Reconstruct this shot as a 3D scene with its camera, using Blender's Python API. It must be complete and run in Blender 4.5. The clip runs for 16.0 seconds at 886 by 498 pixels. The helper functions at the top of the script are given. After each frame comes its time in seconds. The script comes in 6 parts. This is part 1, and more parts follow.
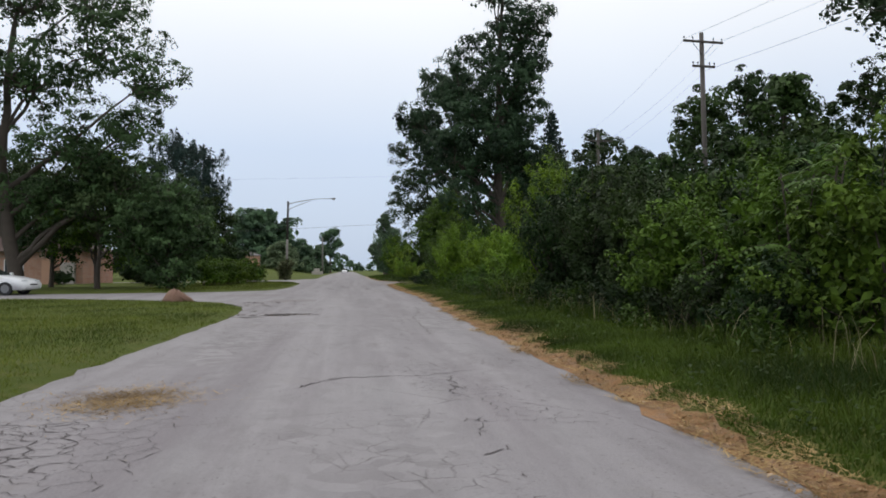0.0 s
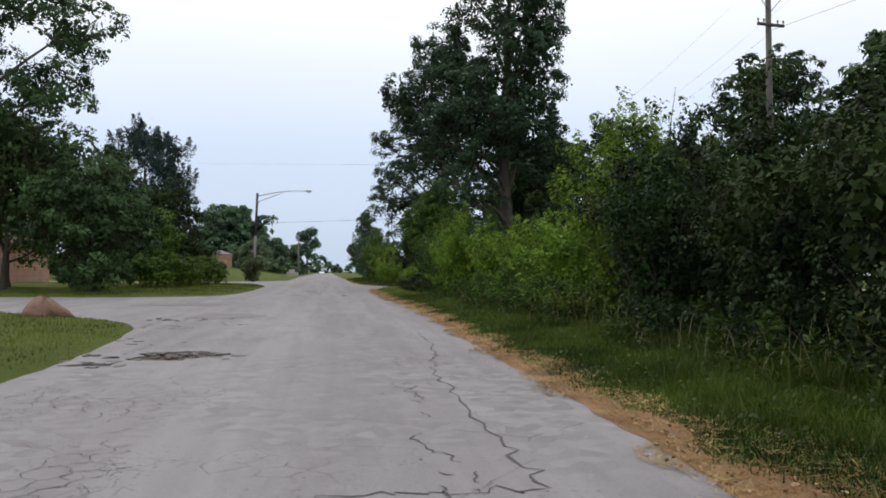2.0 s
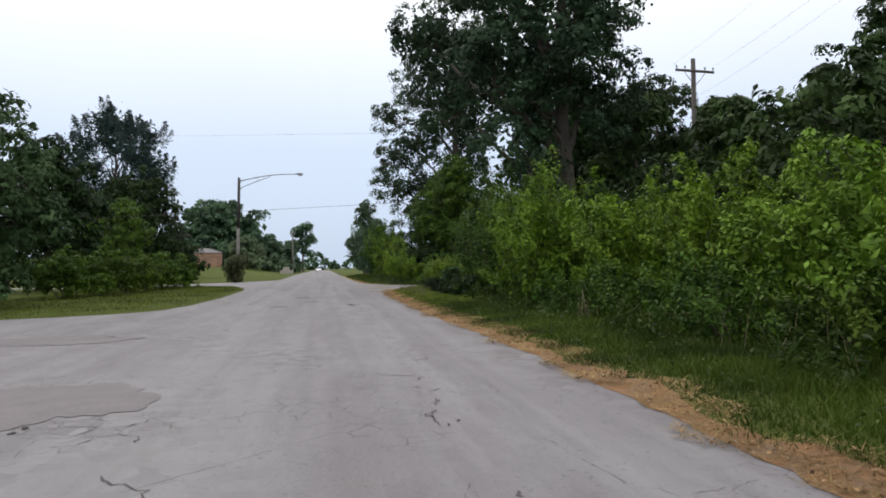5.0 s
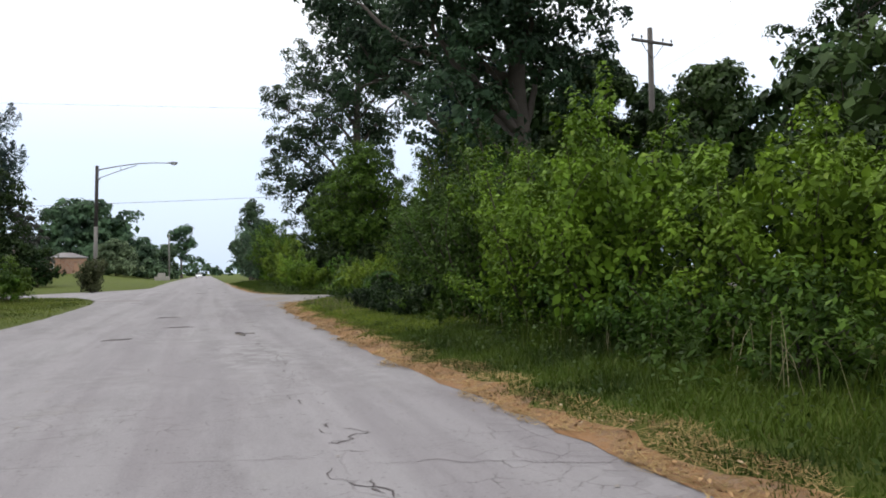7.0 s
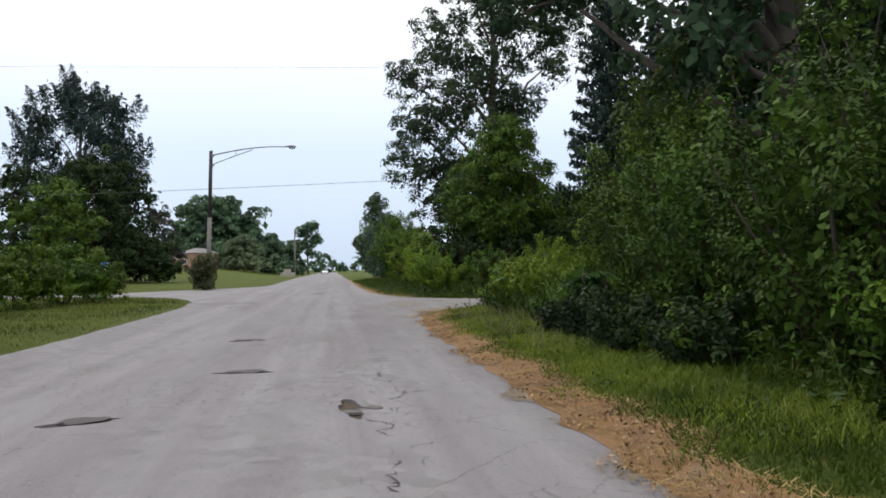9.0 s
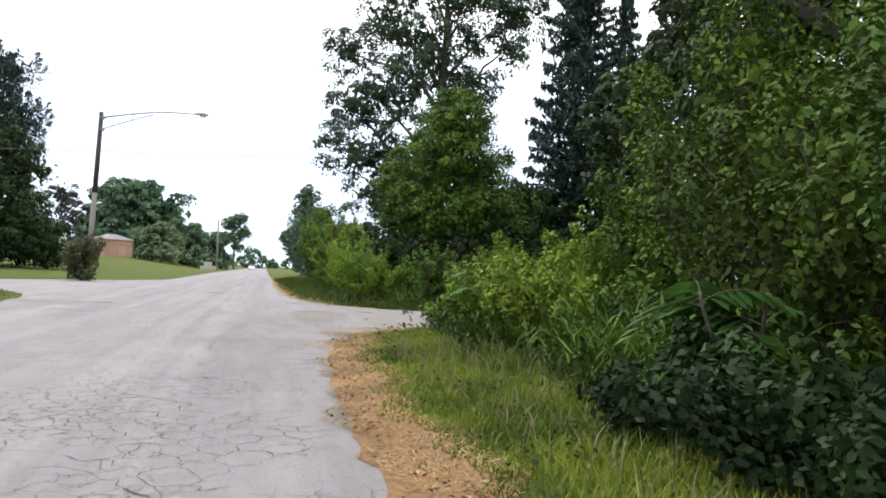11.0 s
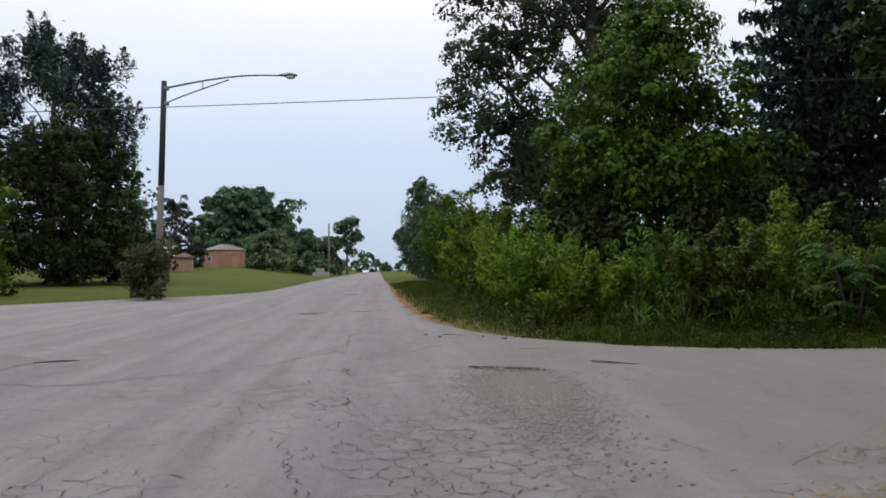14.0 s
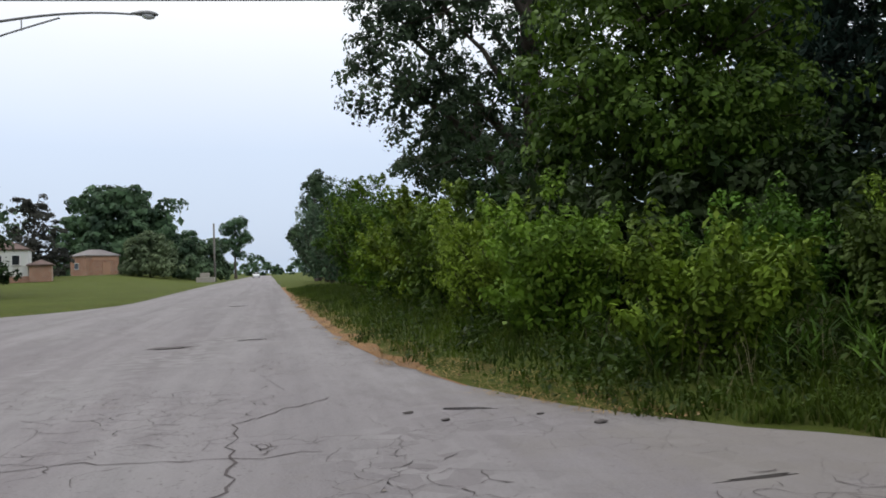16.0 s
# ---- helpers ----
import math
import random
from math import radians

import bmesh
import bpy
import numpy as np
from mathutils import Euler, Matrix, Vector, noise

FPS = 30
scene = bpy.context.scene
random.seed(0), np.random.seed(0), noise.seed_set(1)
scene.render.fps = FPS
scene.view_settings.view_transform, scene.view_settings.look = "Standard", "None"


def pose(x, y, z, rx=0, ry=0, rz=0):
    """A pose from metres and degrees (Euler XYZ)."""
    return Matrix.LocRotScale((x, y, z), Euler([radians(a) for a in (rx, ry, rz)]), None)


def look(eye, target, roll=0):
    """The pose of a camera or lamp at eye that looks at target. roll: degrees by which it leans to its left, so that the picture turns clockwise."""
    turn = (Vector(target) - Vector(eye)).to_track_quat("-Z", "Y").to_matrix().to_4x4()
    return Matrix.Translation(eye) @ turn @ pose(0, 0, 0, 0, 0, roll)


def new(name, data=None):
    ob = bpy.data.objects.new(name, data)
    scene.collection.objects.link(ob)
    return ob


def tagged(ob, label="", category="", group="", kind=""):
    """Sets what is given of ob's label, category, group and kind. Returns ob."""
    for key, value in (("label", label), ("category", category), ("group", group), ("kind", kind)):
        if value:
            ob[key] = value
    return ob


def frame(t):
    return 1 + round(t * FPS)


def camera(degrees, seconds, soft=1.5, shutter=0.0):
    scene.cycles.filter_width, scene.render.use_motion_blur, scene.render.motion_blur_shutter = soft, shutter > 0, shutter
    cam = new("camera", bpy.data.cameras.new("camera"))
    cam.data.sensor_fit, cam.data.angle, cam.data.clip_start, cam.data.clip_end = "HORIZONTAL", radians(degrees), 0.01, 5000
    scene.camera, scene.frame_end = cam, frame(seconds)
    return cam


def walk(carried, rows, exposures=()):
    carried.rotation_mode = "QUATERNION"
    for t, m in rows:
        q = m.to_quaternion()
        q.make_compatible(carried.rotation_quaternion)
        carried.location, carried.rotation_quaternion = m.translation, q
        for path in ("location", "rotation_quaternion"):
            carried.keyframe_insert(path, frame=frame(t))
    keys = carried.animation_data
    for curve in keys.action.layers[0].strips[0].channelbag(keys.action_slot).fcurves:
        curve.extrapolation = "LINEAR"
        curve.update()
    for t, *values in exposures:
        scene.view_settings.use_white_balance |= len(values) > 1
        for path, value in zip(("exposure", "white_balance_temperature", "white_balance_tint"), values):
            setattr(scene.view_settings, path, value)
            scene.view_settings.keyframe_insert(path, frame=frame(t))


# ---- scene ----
cam = camera(62.2, 16.0, soft=1.75)
METRES, EYE, TILT, LEAN, TURN = 61.111, 1.1, -4.05, 0.0, -7.3
ROWS = [
    (0.0, 0.0, 0.0, 0.0, 0.04, 5.62, 0.42),
    (0.5, -0.0046, 0.0369, 0.0025, -2.2, 5.36, 0.97),
    (1.0, -0.0079, 0.0721, 0.0048, -5.5, 5.48, 1.2),
    (1.5, -0.0104, 0.1069, 0.0075, -4.65, 5.87, 0.26),
    (2.0, -0.0137, 0.1423, 0.01, -1.68, 5.88, -0.45),
    (2.5, -0.0175, 0.1758, 0.0121, -1.43, 5.72, -0.32),
    (3.0, -0.0212, 0.2067, 0.0145, -2.7, 5.38, -0.07),
    (3.5, -0.0246, 0.2389, 0.0164, -2.52, 5.26, -0.17),
    (4.0, -0.0289, 0.2705, 0.0192, -0.27, 5.65, -0.34),
    (6.5, -0.0512, 0.4215, 0.0299, -8.11, 4.76, 2.83),
    (7.0, -0.0513, 0.4553, 0.0327, -10.47, 5.57, 1.86),
    (7.5, -0.0531, 0.4889, 0.0352, -5.46, 6.14, 0.14),
    (8.0, -0.0556, 0.5206, 0.0377, -1.9, 6.13, -0.22),
    (8.5, -0.059, 0.5547, 0.0402, -0.47, 5.66, 1.03),
    (11.0, -0.057, 0.699, 0.0497, -6.51, 5.99, -2.0),
    (11.5, -0.058, 0.731, 0.0516, -6.3, 5.24, -1.87),
    (12.0, -0.0606, 0.7586, 0.0536, -2.8, 5.78, -2.39),
    (12.5, -0.0648, 0.7881, 0.056, 2.17, 5.83, -1.73),
    (13.0, -0.0703, 0.819, 0.0579, 1.84, 5.64, -1.01),
    (13.5, -0.0755, 0.849, 0.0602, 1.74, 5.51, -0.3),
    (14.0, -0.081, 0.8787, 0.0625, 2.3, 5.65, 0.17),
    (14.5, -0.0865, 0.9076, 0.0645, 2.29, 6.0, 0.46),
    (15.0, -0.0919, 0.9355, 0.0668, 3.29, 6.05, 0.78),
    (15.5, -0.0967, 0.963, 0.0686, -0.71, 5.67, 2.01),
    (16.0, -0.099, 0.9902, 0.0705, -5.88, 5.46, 2.33),
]
EXPOSURES = [(0.0, -0.25), (3.5, -0.1), (6.5, -0.1), (7.0, 0.2), (8.5, -0.06), (11.0, 0.8), (11.8, 0.65), (12.5, -0.1), (14.0, -0.25), (16.0, -0.15)]
walk(cam, [(t, pose(0, 0, EYE, TILT, LEAN, TURN) @ pose(METRES * x, METRES * y, METRES * z, 90 + pitch, roll, yaw)) for t, x, y, z, yaw, pitch, roll in ROWS], EXPOSURES)

# ---------- world, sun, exposure ----------
world = bpy.data.worlds.new("sky")
scene.world = world
world.use_nodes = True
wn, wl = world.node_tree.nodes, world.node_tree.links
wn.clear()
sky = wn.new("ShaderNodeTexSky")
sky.sky_type, sky.sun_disc = "NISHITA", False
sky.sun_elevation, sky.sun_rotation = radians(56), radians(-31)
sky.air_density, sky.dust_density = 1.0, 3.0
coord = wn.new("ShaderNodeTexCoord")
split = wn.new("ShaderNodeSeparateXYZ")
wl.new(coord.outputs["Generated"], split.inputs[0])
veil = wn.new("ShaderNodeValToRGB")
veil.color_ramp.elements[0].position, veil.color_ramp.elements[0].color = 0.0, (0.64, 0.76, 0.95, 1)
veil.color_ramp.elements[1].position, veil.color_ramp.elements[1].color = 0.75, (1.5, 1.52, 1.54, 1)
mid = veil.color_ramp.elements.new(0.16)
mid.color = (0.76, 0.885, 1.09, 1)
mid = veil.color_ramp.elements.new(0.34)
mid.color = (1.17, 1.2, 1.24, 1)
wl.new(split.outputs["Z"], veil.inputs[0])
clouds = wn.new("ShaderNodeTexNoise")
clouds.inputs["Scale"].default_value, clouds.inputs["Detail"].default_value = 1.6, 4.0
wl.new(coord.outputs["Generated"], clouds.inputs["Vector"])
cloudy = wn.new("ShaderNodeMapRange")
cloudy.inputs["To Min"].default_value, cloudy.inputs["To Max"].default_value = 0.9, 1.1
wl.new(clouds.outputs[0], cloudy.inputs["Value"])
veiled = wn.new("ShaderNodeVectorMath")
veiled.operation = "SCALE"
wl.new(veil.outputs[0], veiled.inputs[0])
wl.new(cloudy.outputs[0], veiled.inputs["Scale"])
clear, overcast, both, wout = (wn.new("ShaderNodeBackground"), wn.new("ShaderNodeBackground"),
                               wn.new("ShaderNodeAddShader"), wn.new("ShaderNodeOutputWorld"))
clear.inputs["Strength"].default_value, overcast.inputs["Strength"].default_value = 0.012, 0.92
wl.new(sky.outputs[0], clear.inputs["Color"])
wl.new(veiled.outputs[0], overcast.inputs["Color"])
wl.new(clear.outputs[0], both.inputs[0])
wl.new(overcast.outputs[0], both.inputs[1])
wl.new(both.outputs[0], wout.inputs["Surface"])
sun = new("sun", bpy.data.lights.new("sun", "SUN"))
sun.data.energy, sun.data.angle, sun.data.color = 1.3, radians(30), (1.0, 0.98, 0.95)
sun.matrix_world = look((-9, 15, 26), (0, 0, 0))

# ---------- materials ----------
def shader(name):
    m = bpy.data.materials.new(name)
    m.use_nodes = True
    n = m.node_tree.nodes
    return m, n, m.node_tree.links, n["Principled BSDF"]


def ramp(n, stops, colours):
    r = n.new("ShaderNodeValToRGB")
    e = r.color_ramp.elements
    while len(e) < len(stops):
        e.new(0.5)
    for k, (s, c) in enumerate(zip(stops, colours)):
        e[k].position, e[k].color = s, (*c, 1)
    return r


def noise_tex(n, l, scale, detail=4.0, vec=None, rough=0.55):
    t = n.new("ShaderNodeTexNoise")
    t.inputs["Scale"].default_value, t.inputs["Detail"].default_value = scale, detail
    t.inputs["Roughness"].default_value = rough
    if vec is not None:
        l.new(vec, t.inputs["Vector"])
    return t


def mix_rgb(n, l, fac, a, b, mode="MIX"):
    x = n.new("ShaderNodeMix")
    x.data_type, x.blend_type = "RGBA", mode
    for sock, val in ((x.inputs[0], fac), (x.inputs[6], a), (x.inputs[7], b)):
        if hasattr(val, "links"):
            l.new(val, sock)
        elif isinstance(val, (int, float)):
            sock.default_value = val
        else:
            sock.default_value = (*val, 1)
    return x.outputs[2]


def math_node(n, l, op, a, b=0.0, c=0.0, clamp=False):
    x = n.new("ShaderNodeMath")
    x.operation, x.use_clamp = op, clamp
    for sock, val in zip(x.inputs, (a, b, c)):
        if hasattr(val, "links"):
            l.new(val, sock)
        else:
            sock.default_value = val
    return x.outputs[0]


def ranged(n, l, value, lo, hi, to_lo=0.0, to_hi=1.0):
    r = n.new("ShaderNodeMapRange")
    l.new(value, r.inputs["Value"])
    for key, v in (("From Min", lo), ("From Max", hi), ("To Min", to_lo), ("To Max", to_hi)):
        r.inputs[key].default_value = v
    return r.outputs[0]


def bump(n, l, p, height, strength, distance=0.02):
    b = n.new("ShaderNodeBump")
    b.inputs["Strength"].default_value, b.inputs["Distance"].default_value = strength, distance
    l.new(height, b.inputs["Height"])
    l.new(b.outputs[0], p.inputs["Normal"])


def place(n):
    return n.new("ShaderNodeTexCoord").outputs["Object"]


def plain(name, colour, rough=0.7, metal=0.0, vary=0.25, scale=8.0, relief=0.15):
    """A painted, wooden or stony surface with grain and stains."""
    m, n, l, p = shader(name)
    v = place(n)
    fine, wide = noise_tex(n, l, scale * 6, 5, v), noise_tex(n, l, scale * 0.6, 3, v)
    dark = tuple(c * (1 - vary) for c in colour)
    light = tuple(min(1, c * (1 + vary * 0.6)) for c in colour)
    a = mix_rgb(n, l, fine.outputs[0], dark, light)
    b = mix_rgb(n, l, ranged(n, l, wide.outputs[0], 0.4, 0.7, 0, 0.5), a, dark)
    l.new(b, p.inputs["Base Color"])
    p.inputs["Roughness"].default_value, p.inputs["Metallic"].default_value = rough, metal
    bump(n, l, p, fine.outputs[0], relief)
    return m


def leaf_mat(name, dark, light, tip=None, clump=0.9, through_light=0.15, gloss=0.6):
    """Leaves: each leaf, each clump and each plant varies in colour; some light passes through."""
    m, n, l, p = shader(name)
    geo, info = n.new("ShaderNodeNewGeometry"), n.new("ShaderNodeObjectInfo")
    v = place(n)
    wide = noise_tex(n, l, clump, 3, v)
    dark, light = (0.93 * dark[0], *dark[1:]), (0.93 * light[0], *light[1:])
    c = mix_rgb(n, l, ranged(n, l, wide.outputs[0], 0.38, 0.62), tuple(0.72 * x for x in dark), tuple(1.22 * x for x in light))
    if tip:
        c = mix_rgb(n, l, ranged(n, l, geo.outputs["Random Per Island"], 0.86, 1.0, 0, 0.55), c, tip)
    hsv = n.new("ShaderNodeHueSaturation")
    l.new(c, hsv.inputs["Color"])
    l.new(ranged(n, l, geo.outputs["Random Per Island"], 0, 1, 0.86, 1.14), hsv.inputs["Value"])
    l.new(ranged(n, l, info.outputs["Random"], 0, 1, 0.482, 0.515), hsv.inputs["Hue"])
    l.new(hsv.outputs[0], p.inputs["Base Color"])
    p.inputs["Roughness"].default_value = gloss
    p.inputs["Specular IOR Level"].default_value = 0.14
    t = n.new("ShaderNodeBsdfTranslucent")
    l.new(hsv.outputs[0], t.inputs["Color"])
    mix = n.new("ShaderNodeMixShader")
    mix.inputs[0].default_value = through_light
    l.new(p.outputs[0], mix.inputs[1])
    l.new(t.outputs[0], mix.inputs[2])
    l.new(mix.outputs[0], n["Material Output"].inputs["Surface"])
    return m


LEAF_YELLOW = leaf_mat("shrub_leaves", (0.078, 0.13, 0.011), (0.145, 0.215, 0.018), (0.176, 0.227, 0.0371), 1.7)
LEAF_GREEN = leaf_mat("green_leaves", (0.0367, 0.0738, 0.00907), (0.0804, 0.138, 0.0155), (0.12, 0.173, 0.0326), 1.7)
# Dark foliage, also used where thicket and woodland shade is put into the colour.
LEAF_DARK = leaf_mat("dark_and_shade_toned_leaves", (0.0145, 0.029, 0.0088), (0.028, 0.05, 0.0125), (0.044, 0.07, 0.021))
# Darkened version of the green shrub leaves, with shade painted in.
LEAF_MID = leaf_mat("shade_toned_shrub_leaves", (0.028, 0.055, 0.0085), (0.058, 0.1, 0.0135), (0.085, 0.128, 0.026), 1.7)
LEAF_WOOD = leaf_mat("woodland_leaves", (0.024, 0.046, 0.013), (0.05, 0.084, 0.022), (0.07, 0.108, 0.034), 0.7)
# Oak green shifted towards blue-grey, so distance haze sits in the colour.
LEAF_OAK = leaf_mat("haze_tinted_oak_leaves", (0.025, 0.045, 0.0235), (0.048, 0.08, 0.038), (0.0737, 0.109, 0.0553), 0.5)
LEAF_BLUE = leaf_mat("needle_sprays", (0.0147, 0.0285, 0.0234), (0.035, 0.0608, 0.0489), (0.0553, 0.0836, 0.0692), 0.5, 0.12, 0.6)
LEAF_LIME = leaf_mat("lime_leaves", (0.105, 0.17, 0.017), (0.17, 0.245, 0.025), (0.21, 0.265, 0.05), 1.7)
LEAF_BROWN = leaf_mat("browned_leaves", (0.06, 0.068, 0.026), (0.115, 0.12, 0.055), (0.15, 0.14, 0.08))
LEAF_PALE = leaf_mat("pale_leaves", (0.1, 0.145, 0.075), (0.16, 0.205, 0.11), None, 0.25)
LEAF_TEAL = leaf_mat("teal_leaves", (0.022, 0.04, 0.036), (0.045, 0.074, 0.064), (0.066, 0.1, 0.084), 0.4)
LEAF_MAPLE = leaf_mat("maple_leaves", (0.036, 0.062, 0.022), (0.074, 0.112, 0.042), (0.1, 0.14, 0.06), 0.6)
LEAF_RED = leaf_mat("purple_leaves", (0.038, 0.038, 0.034), (0.07, 0.066, 0.055), None, 0.4)
# Pale bluish greens: distance haze is put into the leaf colour.
LEAF_HAZED = leaf_mat("haze_tinted_leaves", (0.0485, 0.085, 0.0504), (0.097, 0.15, 0.0762), None, 0.25)
LEAF_BRIGHT = leaf_mat("bright_leaves", (0.0478, 0.0986, 0.0115), (0.102, 0.176, 0.0197), (0.146, 0.214, 0.0383), 1.7)
LEAF_HEDGE = leaf_mat("hedge_leaves", (0.0453, 0.085, 0.00952), (0.0783, 0.132, 0.0143), (0.107, 0.153, 0.0286), 1.2)
LEAF_SUMAC = leaf_mat("sumac_leaves", (0.0453, 0.0935, 0.019), (0.0948, 0.153, 0.0343), (0.132, 0.187, 0.0762), 1.5, 0.3, 0.5)
# Weed green lowered so that the bushes' shade is in the colour.
LEAF_VINE = leaf_mat("shade_toned_weed_leaves", (0.0192, 0.042, 0.00553), (0.0408, 0.0741, 0.00998), (0.059, 0.0912, 0.0204), 1.5, 0.3, 0.5)
# Grass green darkened throughout for the shade under the thicket.
GRASS_TALL = leaf_mat("verge_grass", (0.031, 0.052, 0.006), (0.066, 0.09, 0.011), (0.12, 0.12, 0.035), 0.6, 0.3)
GRASS_MEADOW = leaf_mat("meadow_grass", (0.075, 0.12, 0.0125), (0.155, 0.19, 0.024), (0.23, 0.21, 0.06), 0.9, 0.3)
GRASS_LAWN = leaf_mat("lawn_grass", (0.066, 0.0918, 0.0114), (0.12, 0.134, 0.0228), (0.214, 0.178, 0.0666), 0.4, 0.3)
GRASS_DEAD = leaf_mat("dead_grass", (0.22, 0.115, 0.048), (0.37, 0.22, 0.105), (0.43, 0.31, 0.17), 1.2, 0.2)
LITTER = leaf_mat("dead_litter", (0.1, 0.052, 0.026), (0.36, 0.21, 0.1), (0.5, 0.42, 0.31), 14.0, 0.05)
STALK_DRY = leaf_mat("dry_stalks", (0.155, 0.136, 0.0717), (0.233, 0.2, 0.108), (0.264, 0.24, 0.152), 1.2, 0.2)
BARK = plain("bark", (0.085, 0.068, 0.055), 0.9, 0, 0.5, 4, 0.8)
WOOD_POLE = plain("weathered_pole_wood", (0.1, 0.088, 0.08), 0.85, 0, 0.4, 5, 0.5)
POLE_DARK = plain("dark_pole_wood", (0.05, 0.043, 0.04), 0.85, 0, 0.4, 5, 0.5)
POLE_PALE = plain("pale_weathered_wood", (0.2, 0.185, 0.17), 0.85, 0, 0.35, 5, 0.5)
METAL_GREY = plain("galvanised_steel", (0.22, 0.225, 0.235), 0.5, 0.35, 0.2, 6, 0.1)
DARK_METAL = plain("dark_iron", (0.06, 0.06, 0.065), 0.55, 0.6, 0.3, 8, 0.1)
RUBBER = plain("rubber", (0.025, 0.025, 0.027), 0.8, 0, 0.3, 20, 0.2)
WIRE_MAT = plain("wire_black", (0.03, 0.03, 0.035), 0.6, 0, 0.2, 10, 0.05)
ROCK = plain("boulder_rock", (0.21, 0.12, 0.085), 0.9, 0, 0.45, 3, 0.9)
RUBBLE = plain("broken_asphalt", (0.17, 0.15, 0.148), 0.95, 0, 0.5, 8, 0.9)
STONE_PALE = plain("pale_stone", (0.4, 0.37, 0.33), 0.9, 0, 0.3, 5, 0.5)
PAINT_WHITE = plain("white_paint", (0.78, 0.78, 0.78), 0.5, 0, 0.08, 4, 0.05)
PAINT_BLUE = plain("blue_sign_paint", (0.12, 0.25, 0.5), 0.5, 0, 0.15, 5, 0.05)
PRINT_GREY = plain("grey_print", (0.3, 0.32, 0.36), 0.6, 0, 0.1, 5, 0.0)
SHINGLE = plain("roof_shingles", (0.24, 0.22, 0.22), 0.9, 0, 0.35, 2, 0.6)
SHINGLE_RED = plain("brown_shingles", (0.13, 0.085, 0.075), 0.9, 0, 0.35, 2, 0.6)
SIDING = plain("white_siding", (0.72, 0.72, 0.7), 0.6, 0, 0.1, 1.5, 0.1)
DOOR_TAN = plain("tan_door", (0.5, 0.29, 0.19), 0.6, 0, 0.2, 2, 0.1)
DARK_GLASS = plain("window_glass_dark", (0.03, 0.035, 0.04), 0.12, 0, 0.2, 2, 0.0)


def brick_mat(name, a, b, mortar):
    m, n, l, p = shader(name)
    v = place(n)
    t = n.new("ShaderNodeTexBrick")
    rot = n.new("ShaderNodeMapping")
    rot.inputs["Rotation"].default_value = (radians(90), 0, 0)
    l.new(v, rot.inputs[0])
    l.new(rot.outputs[0], t.inputs["Vector"])
    for key, val in (("Color1", a), ("Color2", b), ("Mortar", mortar)):
        t.inputs[key].default_value = (*val, 1)
    for key, val in (("Scale", 1.0), ("Brick Width", 0.22), ("Row Height", 0.075), ("Mortar Size", 0.008)):
        t.inputs[key].default_value = val
    w = noise_tex(n, l, 1.2, 4, v)
    l.new(mix_rgb(n, l, ranged(n, l, w.outputs[0], 0.35, 0.7, 0, 0.45), t.outputs[0], tuple(c * 0.6 for c in a)), p.inputs["Base Color"])
    p.inputs["Roughness"].default_value = 0.9
    bump(n, l, p, t.outputs["Fac"], -0.4, 0.01)
    return m


BRICK = brick_mat("red_brick", (0.38, 0.18, 0.11), (0.48, 0.26, 0.17), (0.42, 0.38, 0.34))


def car_paint():
    m, n, l, p = shader("white_car_paint")
    v = place(n)
    dust = noise_tex(n, l, 3, 4, v)
    l.new(mix_rgb(n, l, ranged(n, l, dust.outputs[0], 0.4, 0.75, 0, 0.35), (0.8, 0.81, 0.83), (0.62, 0.6, 0.57)), p.inputs["Base Color"])
    p.inputs["Roughness"].default_value, p.inputs["Coat Weight"].default_value = 0.35, 0.6
    return m


CAR_WHITE = car_paint()
CLEAR_LENS = plain("lamp_lens", (0.6, 0.62, 0.65), 0.1, 0, 0.1, 10, 0.0)


def ground_mat():
    """Soil under grass: thatch, bare earth and greener patches."""
    m, n, l, p = shader("grassy_ground")
    v = place(n)
    fine, mid_n, wide = noise_tex(n, l, 28, 6, v, 0.7), noise_tex(n, l, 2.3, 4, v), noise_tex(n, l, 0.25, 3, v)
    green = mix_rgb(n, l, fine.outputs[0], (0.036, 0.056, 0.01), (0.086, 0.102, 0.019))
    straw = mix_rgb(n, l, fine.outputs[0], (0.085, 0.078, 0.028), (0.165, 0.145, 0.055))
    c = mix_rgb(n, l, ranged(n, l, mid_n.outputs[0], 0.5, 0.72, 0, 0.6), green, straw)
    c = mix_rgb(n, l, ranged(n, l, wide.outputs[0], 0.35, 0.7, 0, 0.35), c, (0.1, 0.13, 0.025))
    l.new(c, p.inputs["Base Color"])
    p.inputs["Roughness"].default_value = 0.95
    p.inputs["Specular IOR Level"].default_value = 0.1
    bump(n, l, p, fine.outputs[0], 0.9, 0.04)
    return m


def dirt_mat(name, a, b, c3):
    m, n, l, p = shader(name)
    v = place(n)
    fine, mid_n = noise_tex(n, l, 34, 6, v, 0.75), noise_tex(n, l, 4.5, 6, v, 0.75)
    x = mix_rgb(n, l, fine.outputs[0], a, b)
    x = mix_rgb(n, l, ranged(n, l, mid_n.outputs[0], 0.45, 0.65, 0, 0.75), x, c3)
    l.new(x, p.inputs["Base Color"])
    p.inputs["Roughness"].default_value = 0.95
    p.inputs["Specular IOR Level"].default_value = 0.1
    bump(n, l, p, fine.outputs[0], 1.0, 0.03)
    return m


